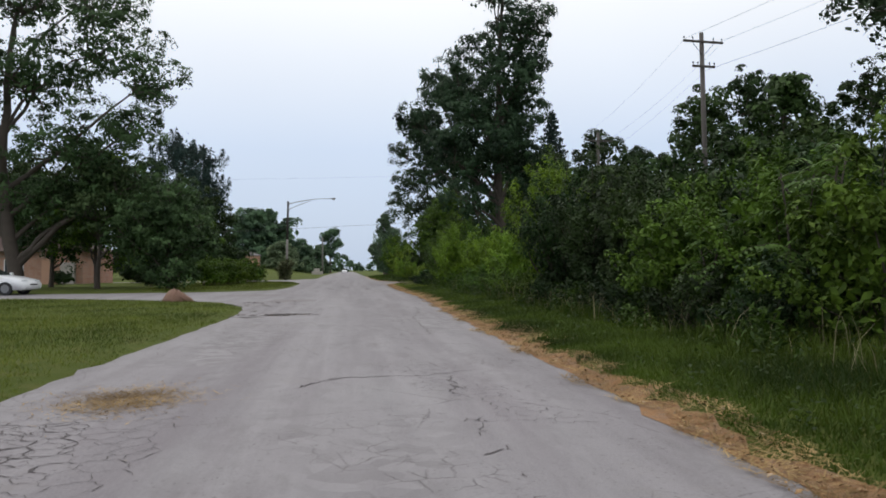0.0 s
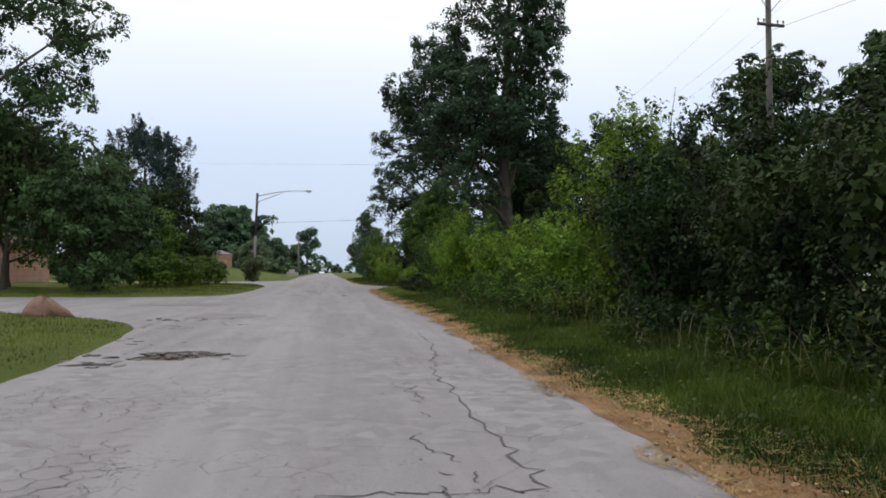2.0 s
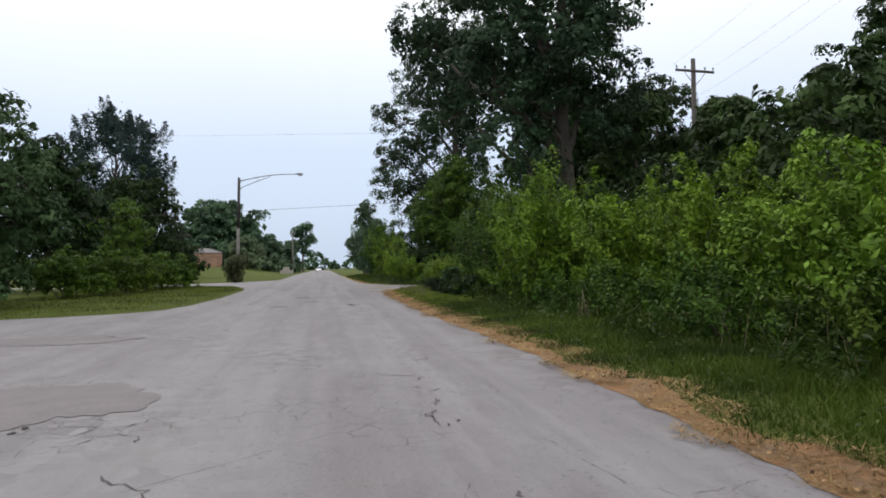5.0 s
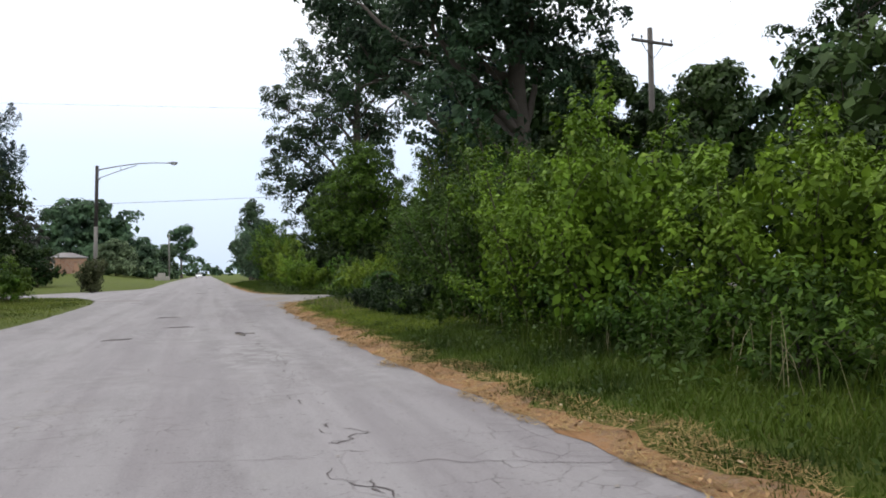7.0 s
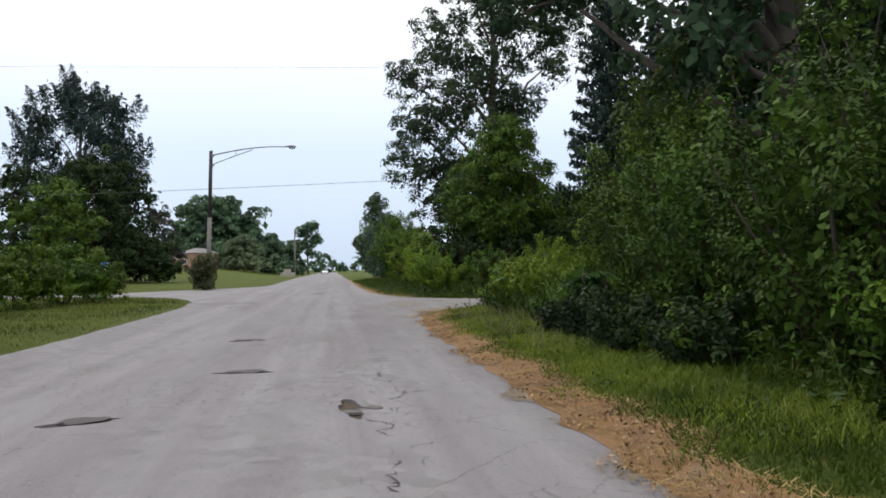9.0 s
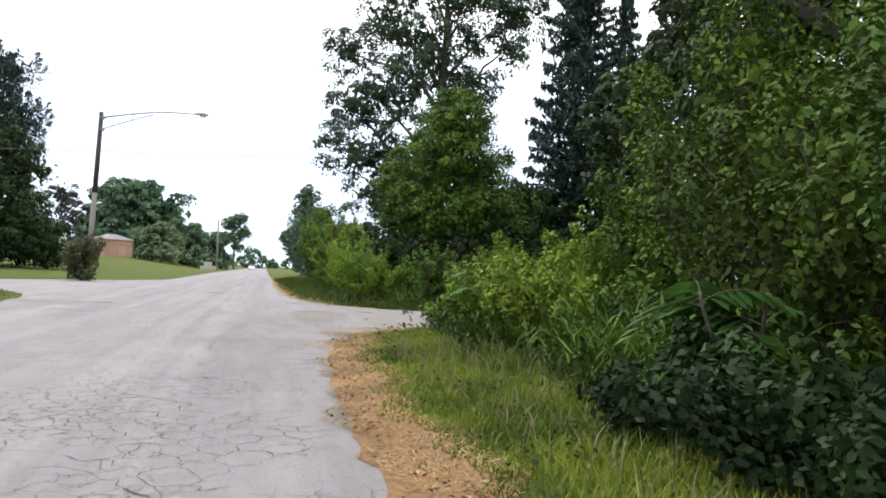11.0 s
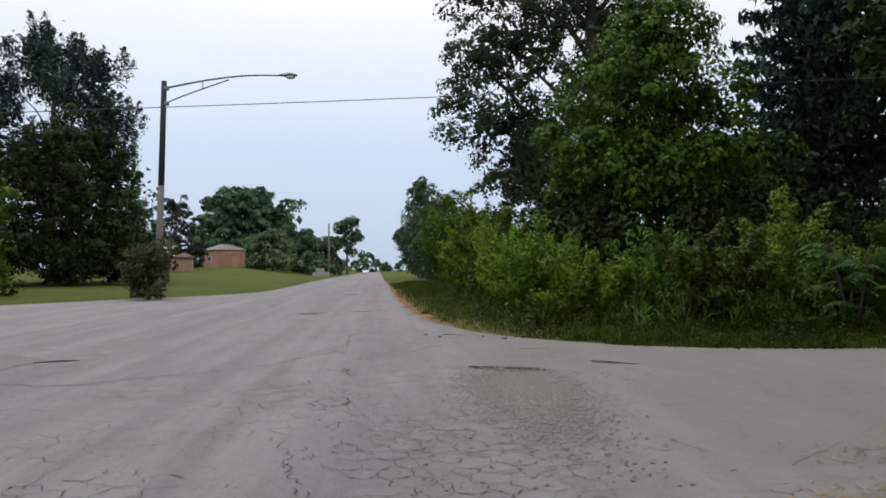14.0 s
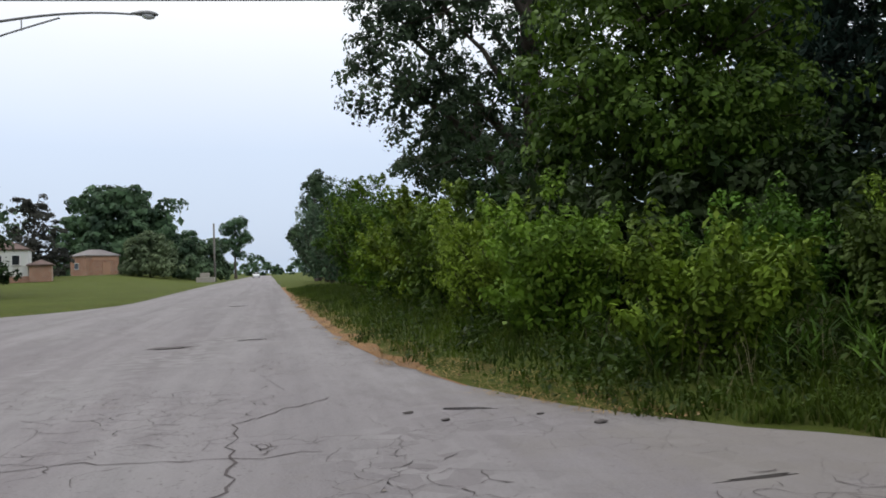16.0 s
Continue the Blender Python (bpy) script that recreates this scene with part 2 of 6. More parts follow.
def road_mat():
    """Old pale asphalt: wheel tracks and streaks along the road, stains, crumbled cells and long thin cracks."""
    m, n, l, p = shader("worn_asphalt")
    v = place(n)

    def along(sx, sy, detail=6, rough=0.65, at=0.0):
        k = n.new("ShaderNodeMapping")
        k.inputs["Scale"].default_value, k.inputs["Location"].default_value = (sx, sy, 1), (at, at, 0)
        l.new(v, k.inputs[0])
        return noise_tex(n, l, 1.0, detail, k.outputs[0], rough).outputs[0]
    grit, mid_n = noise_tex(n, l, 60, 6, v, 0.8), noise_tex(n, l, 9, 6, v, 0.7)
    c = mix_rgb(n, l, ranged(n, l, grit.outputs[0], 0.25, 0.75), (0.11, 0.101, 0.107), (0.272, 0.254, 0.264))
    c = mix_rgb(n, l, ranged(n, l, along(2.6, 0.5, 7, 0.72), 0.38, 0.68, 0.0, 0.6), c, (0.242, 0.226, 0.234))
    c = mix_rgb(n, l, ranged(n, l, along(1.3, 0.03, 3, 0.5, 4.0), 0.42, 0.6, 0, 0.42), c, (0.285, 0.27, 0.276))
    c = mix_rgb(n, l, ranged(n, l, along(1.7, 0.045, 4, 0.6, 9.3), 0.48, 0.66, 0, 0.45), c, (0.158, 0.139, 0.149))
    c = mix_rgb(n, l, ranged(n, l, along(0.9, 0.2, 7, 0.75, 17.0), 0.5, 0.66, 0, 0.4), c, (0.29, 0.282, 0.284))
    stain = noise_tex(n, l, 0.9, 6, v, 0.75)
    c = mix_rgb(n, l, ranged(n, l, along(0.8, 0.3, 7, 0.78, 2.0), 0.54, 0.7, 0, 0.5), c, (0.135, 0.12, 0.123))
    pits = noise_tex(n, l, 22, 3, v, 0.6)
    sparse = noise_tex(n, l, 1.4, 3, v, 0.6)
    pit = math_node(n, l, "MULTIPLY", ranged(n, l, pits.outputs[0], 0.6, 0.68), ranged(n, l, sparse.outputs[0], 0.4, 0.6))
    c = mix_rgb(n, l, math_node(n, l, "MULTIPLY", pit, 0.6, clamp=True), c, (0.075, 0.066, 0.066))
    # crumbled cells: each small block of failed asphalt has its own tone
    cells = n.new("ShaderNodeTexVoronoi")
    cells.voronoi_dimensions = "2D"
    cells.inputs["Scale"].default_value = 6.5
    l.new(v, cells.inputs["Vector"])
    tone = n.new("ShaderNodeSeparateColor")
    l.new(cells.outputs["Color"], tone.inputs[0])
    failed = ranged(n, l, along(0.45, 0.16, 4, 0.6, 31.0), 0.5, 0.62, 0, 0.55)
    c = mix_rgb(n, l, failed, c, mix_rgb(n, l, tone.outputs[0], (0.15, 0.137, 0.142), (0.27, 0.258, 0.262)))
    # sandy, browner surface on the side streets
    xyz = n.new("ShaderNodeSeparateXYZ")
    l.new(v, xyz.inputs[0])
    sandy = math_node(n, l, "ADD", ranged(n, l, xyz.outputs["X"], 2.5, 5.0, 0, 1.0), ranged(n, l, stain.outputs[0], 0.3, 0.7, -0.5, 0.5))
    c = mix_rgb(n, l, ranged(n, l, sandy, 0.2, 0.9, 0, 0.6), c, (0.2, 0.182, 0.165))
    warp = noise_tex(n, l, 6.0, 5, v, 0.7)
    shift = n.new("ShaderNodeVectorMath")
    shift.operation = "MULTIPLY_ADD"
    l.new(warp.outputs["Color"], shift.inputs[0])
    shift.inputs[1].default_value = (0.12, 0.12, 0)
    l.new(v, shift.inputs[2])
    cracks = []
    for scale, width, lo, hi, seed, weight in ((4.6, 0.045, 0.5, 0.58, 0.0, 0.5), (1.7, 0.014, 0.54, 0.64, 13.0, 0.38), (0.5, 0.006, 0.42, 0.55, 7.0, 0.5)):
        vor = n.new("ShaderNodeTexVoronoi")
        vor.voronoi_dimensions, vor.feature = "2D", "DISTANCE_TO_EDGE"
        vor.inputs["Scale"].default_value = scale
        l.new(shift.outputs[0], vor.inputs["Vector"])
        line = ranged(n, l, vor.outputs["Distance"], 0.0, width, 1.0, 0.0)
        off = n.new("ShaderNodeMapping")
        off.inputs["Location"].default_value = (seed, seed, 0)
        l.new(v, off.inputs[0])
        where = noise_tex(n, l, 0.36, 3, off.outputs[0])
        broken = noise_tex(n, l, 3.0, 4, off.outputs[0], 0.7)
        gate = math_node(n, l, "MULTIPLY", ranged(n, l, where.outputs[0], lo, hi), ranged(n, l, broken.outputs[0], 0.42, 0.56))
        cracks.append(math_node(n, l, "MULTIPLY", math_node(n, l, "MULTIPLY", line, gate, clamp=True), weight))
    crack = math_node(n, l, "MAXIMUM", math_node(n, l, "MAXIMUM", cracks[0], cracks[1]), cracks[2])
    c = mix_rgb(n, l, crack, c, (0.07, 0.056, 0.056))
    l.new(c, p.inputs["Base Color"])
    p.inputs["Roughness"].default_value = 0.9
    p.inputs["Specular IOR Level"].default_value = 0.2
    rough = math_node(n, l, "MULTIPLY_ADD", grit.outputs[0], 0.35, math_node(n, l, "MULTIPLY_ADD", mid_n.outputs[0], 0.5, math_node(n, l, "MULTIPLY", crack, -1.0)))
    bump(n, l, p, rough, 0.7, 0.02)
    return m


BED = dirt_mat("pothole_bed_grit", (0.05, 0.04, 0.032), (0.19, 0.15, 0.115), (0.1, 0.08, 0.064))
GROUND = ground_mat()
ROAD = road_mat()
DIRT = dirt_mat("dry_clippings_dirt", (0.16, 0.086, 0.046), (0.47, 0.27, 0.135), (0.25, 0.185, 0.14))
GRAVEL = dirt_mat("gravelly_fill", (0.1, 0.085, 0.072), (0.27, 0.235, 0.2), (0.15, 0.125, 0.105))
SLAB = plain("broken_asphalt_plate", (0.21, 0.19, 0.178), 0.95, 0, 0.45, 9, 0.8)
PEBBLE = plain("pale_gravel", (0.27, 0.238, 0.215), 0.95, 0, 0.5, 30, 0.5)
TAR = plain("tarred_crack", (0.08, 0.066, 0.067), 0.9, 0, 0.3, 6, 0.4)
PATCH = plain("old_asphalt_patch", (0.185, 0.163, 0.166), 0.9, 0, 0.35, 5, 0.5)

# ---------- mesh helpers ----------
RNG = np.random.default_rng(11)


def mesh_np(name, verts, faces, material, smooth=False):
    """A mesh from arrays: verts (n, 3) and faces (m, 3) or (m, 4), or a list of such face arrays."""
    me = bpy.data.meshes.new(name)
    faces = faces if isinstance(faces, list) else [faces]
    faces = [np.asarray(f, dtype=np.int32) for f in faces if len(f)]
    loops = np.concatenate([f.ravel() for f in faces])
    counts = np.concatenate([np.full(len(f), f.shape[1], dtype=np.int32) for f in faces])
    starts = np.concatenate([[0], np.cumsum(counts)[:-1]]).astype(np.int32)
    me.vertices.add(len(verts))
    me.vertices.foreach_set("co", np.asarray(verts, dtype=np.float32).ravel())
    me.loops.add(len(loops))
    me.loops.foreach_set("vertex_index", loops)
    me.polygons.add(len(counts))
    me.polygons.foreach_set("loop_start", starts)
    me.polygons.foreach_set("loop_total", counts)
    if smooth:
        me.polygons.foreach_set("use_smooth", np.ones(len(counts), dtype=bool))
    me.materials.append(material)
    me.update(calc_edges=True)
    me.validate()
    return me


def part(name, data, material, parent, label="", at=None):
    """Links a bmesh or a mesh as one object under a thing or a part."""
    if isinstance(data, bmesh.types.BMesh):
        me = bpy.data.meshes.new(name)
        data.to_mesh(me)
        data.free()
        me.materials.append(material)
        data = me
    ob = new(name, data)
    ob.parent = parent
    if at is not None:
        ob.matrix_basis = at
    return tagged(ob, label)


def thing(name, m, label, category, group="", kind=""):
    ob = new(name)
    ob.empty_display_size = 0.2
    ob.matrix_basis = m
    return tagged(ob, label, category, group, kind)


def box(sx, sy, sz, at=(0, 0, 0), bevel=0.0, bm=None, turn=None):
    bm = bm or bmesh.new()
    m = Matrix.Translation(at) @ (turn or Matrix()) @ Matrix.Diagonal((sx, sy, sz, 1))
    made = bmesh.ops.create_cube(bm, size=1, matrix=m)["verts"]
    if bevel:
        edges = list({e for v in made for e in v.link_edges})
        bmesh.ops.bevel(bm, geom=edges, offset=bevel, segments=2, affect="EDGES", profile=0.6)
    return bm


def rod(a, b, r0, r1=None, sides=10, bm=None):
    bm = bm or bmesh.new()
    a, b = Vector(a), Vector(b)
    m = Matrix.Translation((a + b) / 2) @ (b - a).to_track_quat("Z", "Y").to_matrix().to_4x4()
    bmesh.ops.create_cone(bm, cap_ends=True, segments=sides, radius1=r0, radius2=r0 if r1 is None else r1, depth=(b - a).length, matrix=m)
    for f in bm.faces:
        f.smooth = len(f.verts) == 4
    return bm


def tube_arrays(points, radii, sides=7):
    """A tapered tube along points; returns verts and quads."""
    pts, radii = np.asarray(points, float), np.asarray(radii, float)
    tang = np.gradient(pts, axis=0)
    tang /= np.linalg.norm(tang, axis=1)[:, None] + 1e-9
    ref = np.array([0.13, 0.97, 0.21])
    u = np.cross(tang, ref)
    u /= np.linalg.norm(u, axis=1)[:, None] + 1e-9
    w = np.cross(tang, u)
    ang = np.linspace(0, 2 * np.pi, sides, endpoint=False)
    ring = u[:, None, :] * np.cos(ang)[None, :, None] + w[:, None, :] * np.sin(ang)[None, :, None]
    verts = (pts[:, None, :] + ring * radii[:, None, None]).reshape(-1, 3)
    i = np.arange(len(pts) - 1)[:, None] * sides
    k, k2 = np.arange(sides)[None, :], (np.arange(sides)[None, :] + 1) % sides
    quads = np.stack([i + k, i + k2, i + sides + k2, i + sides + k], -1).reshape(-1, 4)
    return verts, quads


def joined(pieces):
    verts, quads, n = [], [], 0
    for v, q in pieces:
        verts.append(v), quads.append(q + n)
        n += len(v)
    return np.concatenate(verts), np.concatenate(quads)


def limb(a, b, r0, r1, rng, sag=0.0, wobble=0.08, steps=7, sides=7):
    """A crooked tapered limb from a to b."""
    a, b = np.asarray(a, float), np.asarray(b, float)
    t = np.linspace(0, 1, steps)[:, None]
    size = np.linalg.norm(b - a)
    bend = rng.normal(0, wobble * size, 3)
    pts = a + (b - a) * t + bend * np.sin(np.pi * t) + rng.normal(0, wobble * size * 0.18, (steps, 3)) * (t > 0) * (t < 1)
    pts[:, 2] += (sag * size * np.sin(np.pi * t))[:, 0]
    return pts, np.linspace(r0, r1, steps), sides


def leaf_quads(centres, normals, size, rng, slim=0.55, vary=0.35, droop=0.25):
    """One folded four-cornered leaf at each centre."""
    n = len(centres)
    nrm = normals / (np.linalg.norm(normals, axis=1)[:, None] + 1e-9)
    along = rng.normal(size=(n, 3))
    along -= nrm * (along * nrm).sum(1)[:, None]
    along /= np.linalg.norm(along, axis=1)[:, None] + 1e-9
    along[:, 2] -= droop
    side = np.cross(nrm, along)
    s = (size * rng.uniform(1 - vary, 1 + vary, n))[:, None]
    v = np.empty((n, 4, 3))
    v[:, 0] = centres - along * s * 0.5
    v[:, 1] = centres + side * s * slim * 0.5 + nrm * s * 0.1
    v[:, 2] = centres + along * s * 0.5
    v[:, 3] = centres - side * s * slim * 0.5 + nrm * s * 0.1
    return v.reshape(-1, 3), np.arange(n * 4).reshape(n, 4)


def lump(d, rng, waves=7, freq=3.2):
    """A smooth bumpy function of a direction, about -1 to 1."""
    k = rng.normal(0, freq, (waves, 3))
    return np.sin(d @ k.T + rng.uniform(0, 6.28, waves)).mean(1) * 1.6


def crown_points(lobes, leaves, rng, clump=0.3, per=45, uneven=0.22, gaps=0.0, core=0.18, stretch=0.8, feather=0.0, upright=0.6):
    """Leaf centres and normals for a crown made of lobes (x, y, z, rx, ry, rz): leaves cover the upper and outer sides of clumps on
    the lobes' skins, with deeper clumps and a loose core inside. Returns the clumps' centres, the leaves' centres, normals and sizes."""
    lobes = np.asarray(lobes, float)
    weight = (lobes[:, 3] * lobes[:, 4] + lobes[:, 4] * lobes[:, 5] + lobes[:, 3] * lobes[:, 5])
    count = max(4, int(leaves / per))
    pick = rng.choice(len(lobes), count, p=weight / weight.sum())
    d = rng.normal(size=(count, 3))
    d /= np.linalg.norm(d, axis=1)[:, None]
    flip = (d[:, 2] < 0) & (rng.random(count) < 0.35)
    d[flip, 2] *= -1
    rad = np.where(rng.random(count) < 0.68, rng.uniform(0.86, 1.06, count), rng.uniform(0.4, 0.85, count))
    skin = np.ones(count)
    for k in range(len(lobes)):
        on = pick == k
        if on.any():
            skin[on] = 1 + uneven * lump(d[on], rng)
    p = lobes[pick, :3] + d * lobes[pick, 3:] * (rad * skin)[:, None]
    if gaps > 0:
        hole = lump(p / max(lobes[:, 3:].mean(), 0.1), rng, 9, 3.2)
        keep = hole > -1 + gaps
        p, d = p[keep], d[keep]
    n = len(p)
    rc = clump * rng.uniform(0.55, 1.35, n)
    u = rng.normal(size=(n, per, 3)) + (d * 0.75 + np.array([0, 0, 0.75]))[:, None, :]
    u /= np.linalg.norm(u, axis=2)[:, :, None]
    c = p[:, None, :] + u * (rc[:, None] * rng.uniform(0.55, 1.1, (n, per)))[:, :, None] * np.array([1, 1, stretch])
    nr = u + rng.normal(0, 0.28, (n, per, 3)) + np.array([0, 0, 0.1])
    if feather > 0:
        # leaves along arching shoots that taper to their tips
        axis = d * np.array([0.8, 0.8, 0.35]) + np.array([0, 0, upright]) + rng.normal(0, 0.28, (n, 3))
        axis /= np.linalg.norm(axis, axis=1)[:, None]
        s = rng.random((n, per)) ** 0.8
        reach = feather * rng.uniform(0.55, 1.3, n)
        wide = clump * 0.62 * (1.05 - s) ** 0.6
        side = rng.normal(0, 1, (n, per, 3))
        c = p[:, None, :] + axis[:, None, :] * ((s - 0.6) * reach[:, None])[:, :, None] + side * wide[:, :, None] * np.array([1, 1, 0.6])
        c[:, :, 2] -= 0.25 * reach[:, None] * (s - 0.4) ** 2 * np.sign(s - 0.4)
        nr = side * 0.35 + axis[:, None, :] * 0.15 + np.array([0, 0, 0.75]) + rng.normal(0, 0.3, (n, per, 3))
    c, nr = c.reshape(-1, 3), nr.reshape(-1, 3)
    size = np.ones(len(c))
    m = int(len(c) * core)
    k = rng.choice(len(lobes), m, p=weight / weight.sum())
    inner = lobes[k, :3] + rng.normal(0, 0.3, (m, 3)) * lobes[k, 3:]
    return p, np.concatenate([c, inner]), np.concatenate([nr, rng.normal(0, 1, (m, 3))]), np.concatenate([size, np.full(m, 1.7)])


def shoot_points(h, r, depth, rng, leaders, subs, per, skirt=0.3, core=0.16, heart=1.8):
    """A shrub as leaders that fan out and up from its foot, each hung with tapering side sprays of leaves. Returns the leaders'
    courses (n, steps, 3), then the leaves' centres, normals and sizes, with larger leaves in the heart of the shrub."""
    low = rng.random(leaders) < skirt
    a = 2.4 * np.arange(leaders) + rng.uniform(-0.5, 0.5, leaders)
    d = np.where(low, rng.uniform(0.7, 1.05, leaders), np.sqrt(rng.uniform(0.0, 1.0, leaders)) * 0.92)
    top = np.where(low, h * rng.uniform(0.3, 0.6, leaders), h * (1.0 - 0.42 * d ** 2) * rng.uniform(0.74, 1.1, leaders))
    t = np.linspace(0, 1, 8)
    bend = rng.normal(0, 0.06, (leaders, 2)) * h
    course = np.empty((leaders, 8, 3))
    course[:, :, 0] = (np.cos(a) * d * r)[:, None] * t ** 1.25 + bend[:, :1] * np.sin(np.pi * t)
    course[:, :, 1] = (np.sin(a) * d * depth)[:, None] * t ** 1.25 + bend[:, 1:] * np.sin(np.pi * t)
    course[:, :, 2] = top[:, None] * t ** 0.85 - 0.05
    n = leaders * subs
    who = np.repeat(np.arange(leaders), subs)
    u = 1 - 0.72 * rng.random(n) ** 1.25
    at = np.stack([[np.interp(u[k], t, course[who[k], :, i]) for k in range(n)] for i in range(3)], 1)
    tang = (course[:, -1] - course[:, 3])[who]
    tang /= np.linalg.norm(tang, axis=1)[:, None]
    axis = tang * 0.55 + rng.normal(0, 0.5, (n, 3)) * np.array([1, 1, 0.35]) + np.array([0, 0, 0.3])
    axis[:, 0] += 0.45 * np.cos(a[who]) * d[who]
    axis[:, 1] += 0.45 * np.sin(a[who]) * d[who]
    axis /= np.linalg.norm(axis, axis=1)[:, None]
    reach = (0.3 + 0.075 * h) * rng.uniform(0.65, 1.35, n) * (1.25 - 0.55 * u)
    x = np.cross(axis, rng.normal(size=(n, 3)))
    x /= np.linalg.norm(x, axis=1)[:, None]
    y = np.cross(axis, x)
    s = rng.random((n, per)) ** 0.8
    phi = rng.uniform(0, 2 * np.pi, (n, per))
    wide = (0.34 * reach)[:, None] * np.sin(np.pi * (0.14 + 0.82 * s)) ** 0.8 * rng.uniform(0.5, 1.1, (n, per))
    out = x[:, None, :] * np.cos(phi)[:, :, None] + y[:, None, :] * np.sin(phi)[:, :, None]
    c = at[:, None, :] + axis[:, None, :] * (s * reach[:, None])[:, :, None] + out * wide[:, :, None]
    nr = out * 0.75 + axis[:, None, :] * 0.25 + np.array([0, 0, 0.6]) + rng.normal(0, 0.22, (n, per, 3))
    c, nr = c.reshape(-1, 3), nr.reshape(-1, 3)
    m = int(len(c) * core)
    ang, rad = rng.uniform(0, 2 * np.pi, m), np.sqrt(rng.random(m)) * 0.6
    z = h * rng.uniform(0.08, 0.72, m)
    inner = np.stack([np.cos(ang) * rad * r, np.sin(ang) * rad * depth, z], 1)
    return course, np.concatenate([c, inner]), np.concatenate([nr, rng.normal(0, 1, (m, 3))]), np.concatenate([np.ones(len(c)), np.full(m, heart)])


# ---------- plan of the pavement ----------
RIGHT_NEAR = [(2.25, -40), (2.25, 4), (2.36, 9), (2.52, 20), (2.76, 25), (2.84, 30), (2.74, 34), (2.62, 37), (2.68, 42), (2.66, 46), (2.7, 50), (2.95, 53.2), (3.4, 55.4), (4.4, 56.7), (5.8, 57.9), (9, 58.6), (70, 60)]
RIGHT_FAR = [(70, 65.5), (12, 63.9), (7.8, 63.6), (5.6, 64.4), (4.4, 65.6), (3.6, 67.2), (3.0, 70.4), (2.75, 76), (2.6, 100), (2.6, 200), (2.6, 420)]
LEFT_FAR = [(-4.6, 420), (-4.9, 190), (-4.7, 136), (-4.2, 105), (-4.0, 95), (-4.6, 90.5), (-6.3, 87), (-8.6, 84.0), (-10, 80.6), (-12.5, 78.2), (-18, 77.4), (-90, 78)]
LEFT_MID = [(-90, 72.5), (-14, 71.9), (-8.8, 71.1), (-5.6, 68.6), (-4.4, 65.6), (-3.9, 60), (-3.7, 50), (-3.9, 43), (-4.5, 40.9), (-6.2, 39.6), (-9, 38.6), (-60, 38)]
LEFT_NEAR = [(-60, 31.6), (-13.6, 30.9), (-10, 29.8), (-6.8, 27.5), (-4.6, 25.9), (-3.4, 24.0), (-2.9, 21), (-2.75, 17), (-2.85, 12.5), (-3.0, 7), (-3.1, -40)]


def smoothed(points, step=0.5, jitter=0.0, seed=3):
    """A polyline rounded at its corners and taken in short steps with a ragged edge."""
    rng = np.random.default_rng(seed)
    pts = np.asarray(points, float)
    for _ in range(2):
        a, b = pts[:-1] * 0.75 + pts[1:] * 0.25, pts[:-1] * 0.25 + pts[1:] * 0.75
        pts = np.concatenate([pts[:1], np.stack([a, b], 1).reshape(-1, 2), pts[-1:]])
    seg = np.linalg.norm(np.diff(pts, axis=0), axis=1)
    s = np.concatenate([[0], np.cumsum(seg)])
    near = np.concatenate([[0], np.arange(step, s[-1], step), [s[-1]]])
    out = np.stack([np.interp(near, s, pts[:, 0]), np.interp(near, s, pts[:, 1])], 1)
    far = (np.abs(out[:, 1] - 45) > 75) | (np.abs(out[:, 0]) > 20)
    keep = ~far | (np.arange(len(out)) % 12 == 0)
    keep[0] = keep[-1] = True
    out = out[keep]
    out[1:-1] += rng.normal(0, jitter, (len(out) - 2, 2))
    return out


EDGES = [smoothed(e, 0.3 if k == 0 else 0.45, 0.026, k) for k, e in enumerate((RIGHT_NEAR, RIGHT_FAR, LEFT_FAR, LEFT_MID, LEFT_NEAR))]
OUTLINE = np.concatenate(EDGES)


def ellipse_hole(cx, cy, rx, ry, turn, seed, n=40):
    rng = np.random.default_rng(seed)
    a = np.linspace(0, 2 * np.pi, n, endpoint=False)
    r = 1 + 0.16 * np.sin(2 * a + seed) + 0.12 * np.sin(3 * a + 2 * seed) + 0.1 * np.sin(5 * a + 3 * seed) + rng.normal(0, 0.07, n)
    x, y = rx * r * np.cos(a), ry * r * np.sin(a)
    c, s = math.cos(turn), math.sin(turn)
    return np.stack([cx + c * x - s * y, cy + s * x + c * y], 1)


def pavement_distance(p):
    """Distance from the pavement's edge: positive outside it."""
    p = np.asarray(p, float)
    out = np.empty(len(p))
    a, b = OUTLINE, np.roll(OUTLINE, -1, 0)
    ab = b - a
    ll = (ab ** 2).sum(1) + 1e-9
    for lo in range(0, len(p), 20000):
        q = p[lo:lo + 20000]
        best = np.full(len(q), 1e18)
        inside = np.zeros(len(q), bool)
        for k in range(len(a)):
            dx, dy = q[:, 0] - a[k, 0], q[:, 1] - a[k, 1]
            t = np.clip((dx * ab[k, 0] + dy * ab[k, 1]) / ll[k], 0, 1)
            best = np.minimum(best, (dx - t * ab[k, 0]) ** 2 + (dy - t * ab[k, 1]) ** 2)
            if (a[k, 1] > -1e9) and a[k, 1] != b[k, 1]:
                cross = (a[k, 1] > q[:, 1]) != (b[k, 1] > q[:, 1])
                xs = a[k, 0] + (q[:, 1] - a[k, 1]) * ab[k, 0] / ab[k, 1]
                inside ^= cross & (q[:, 0] < xs)
        out[lo:lo + 20000] = np.where(inside, -1, 1) * np.sqrt(best)
    return out


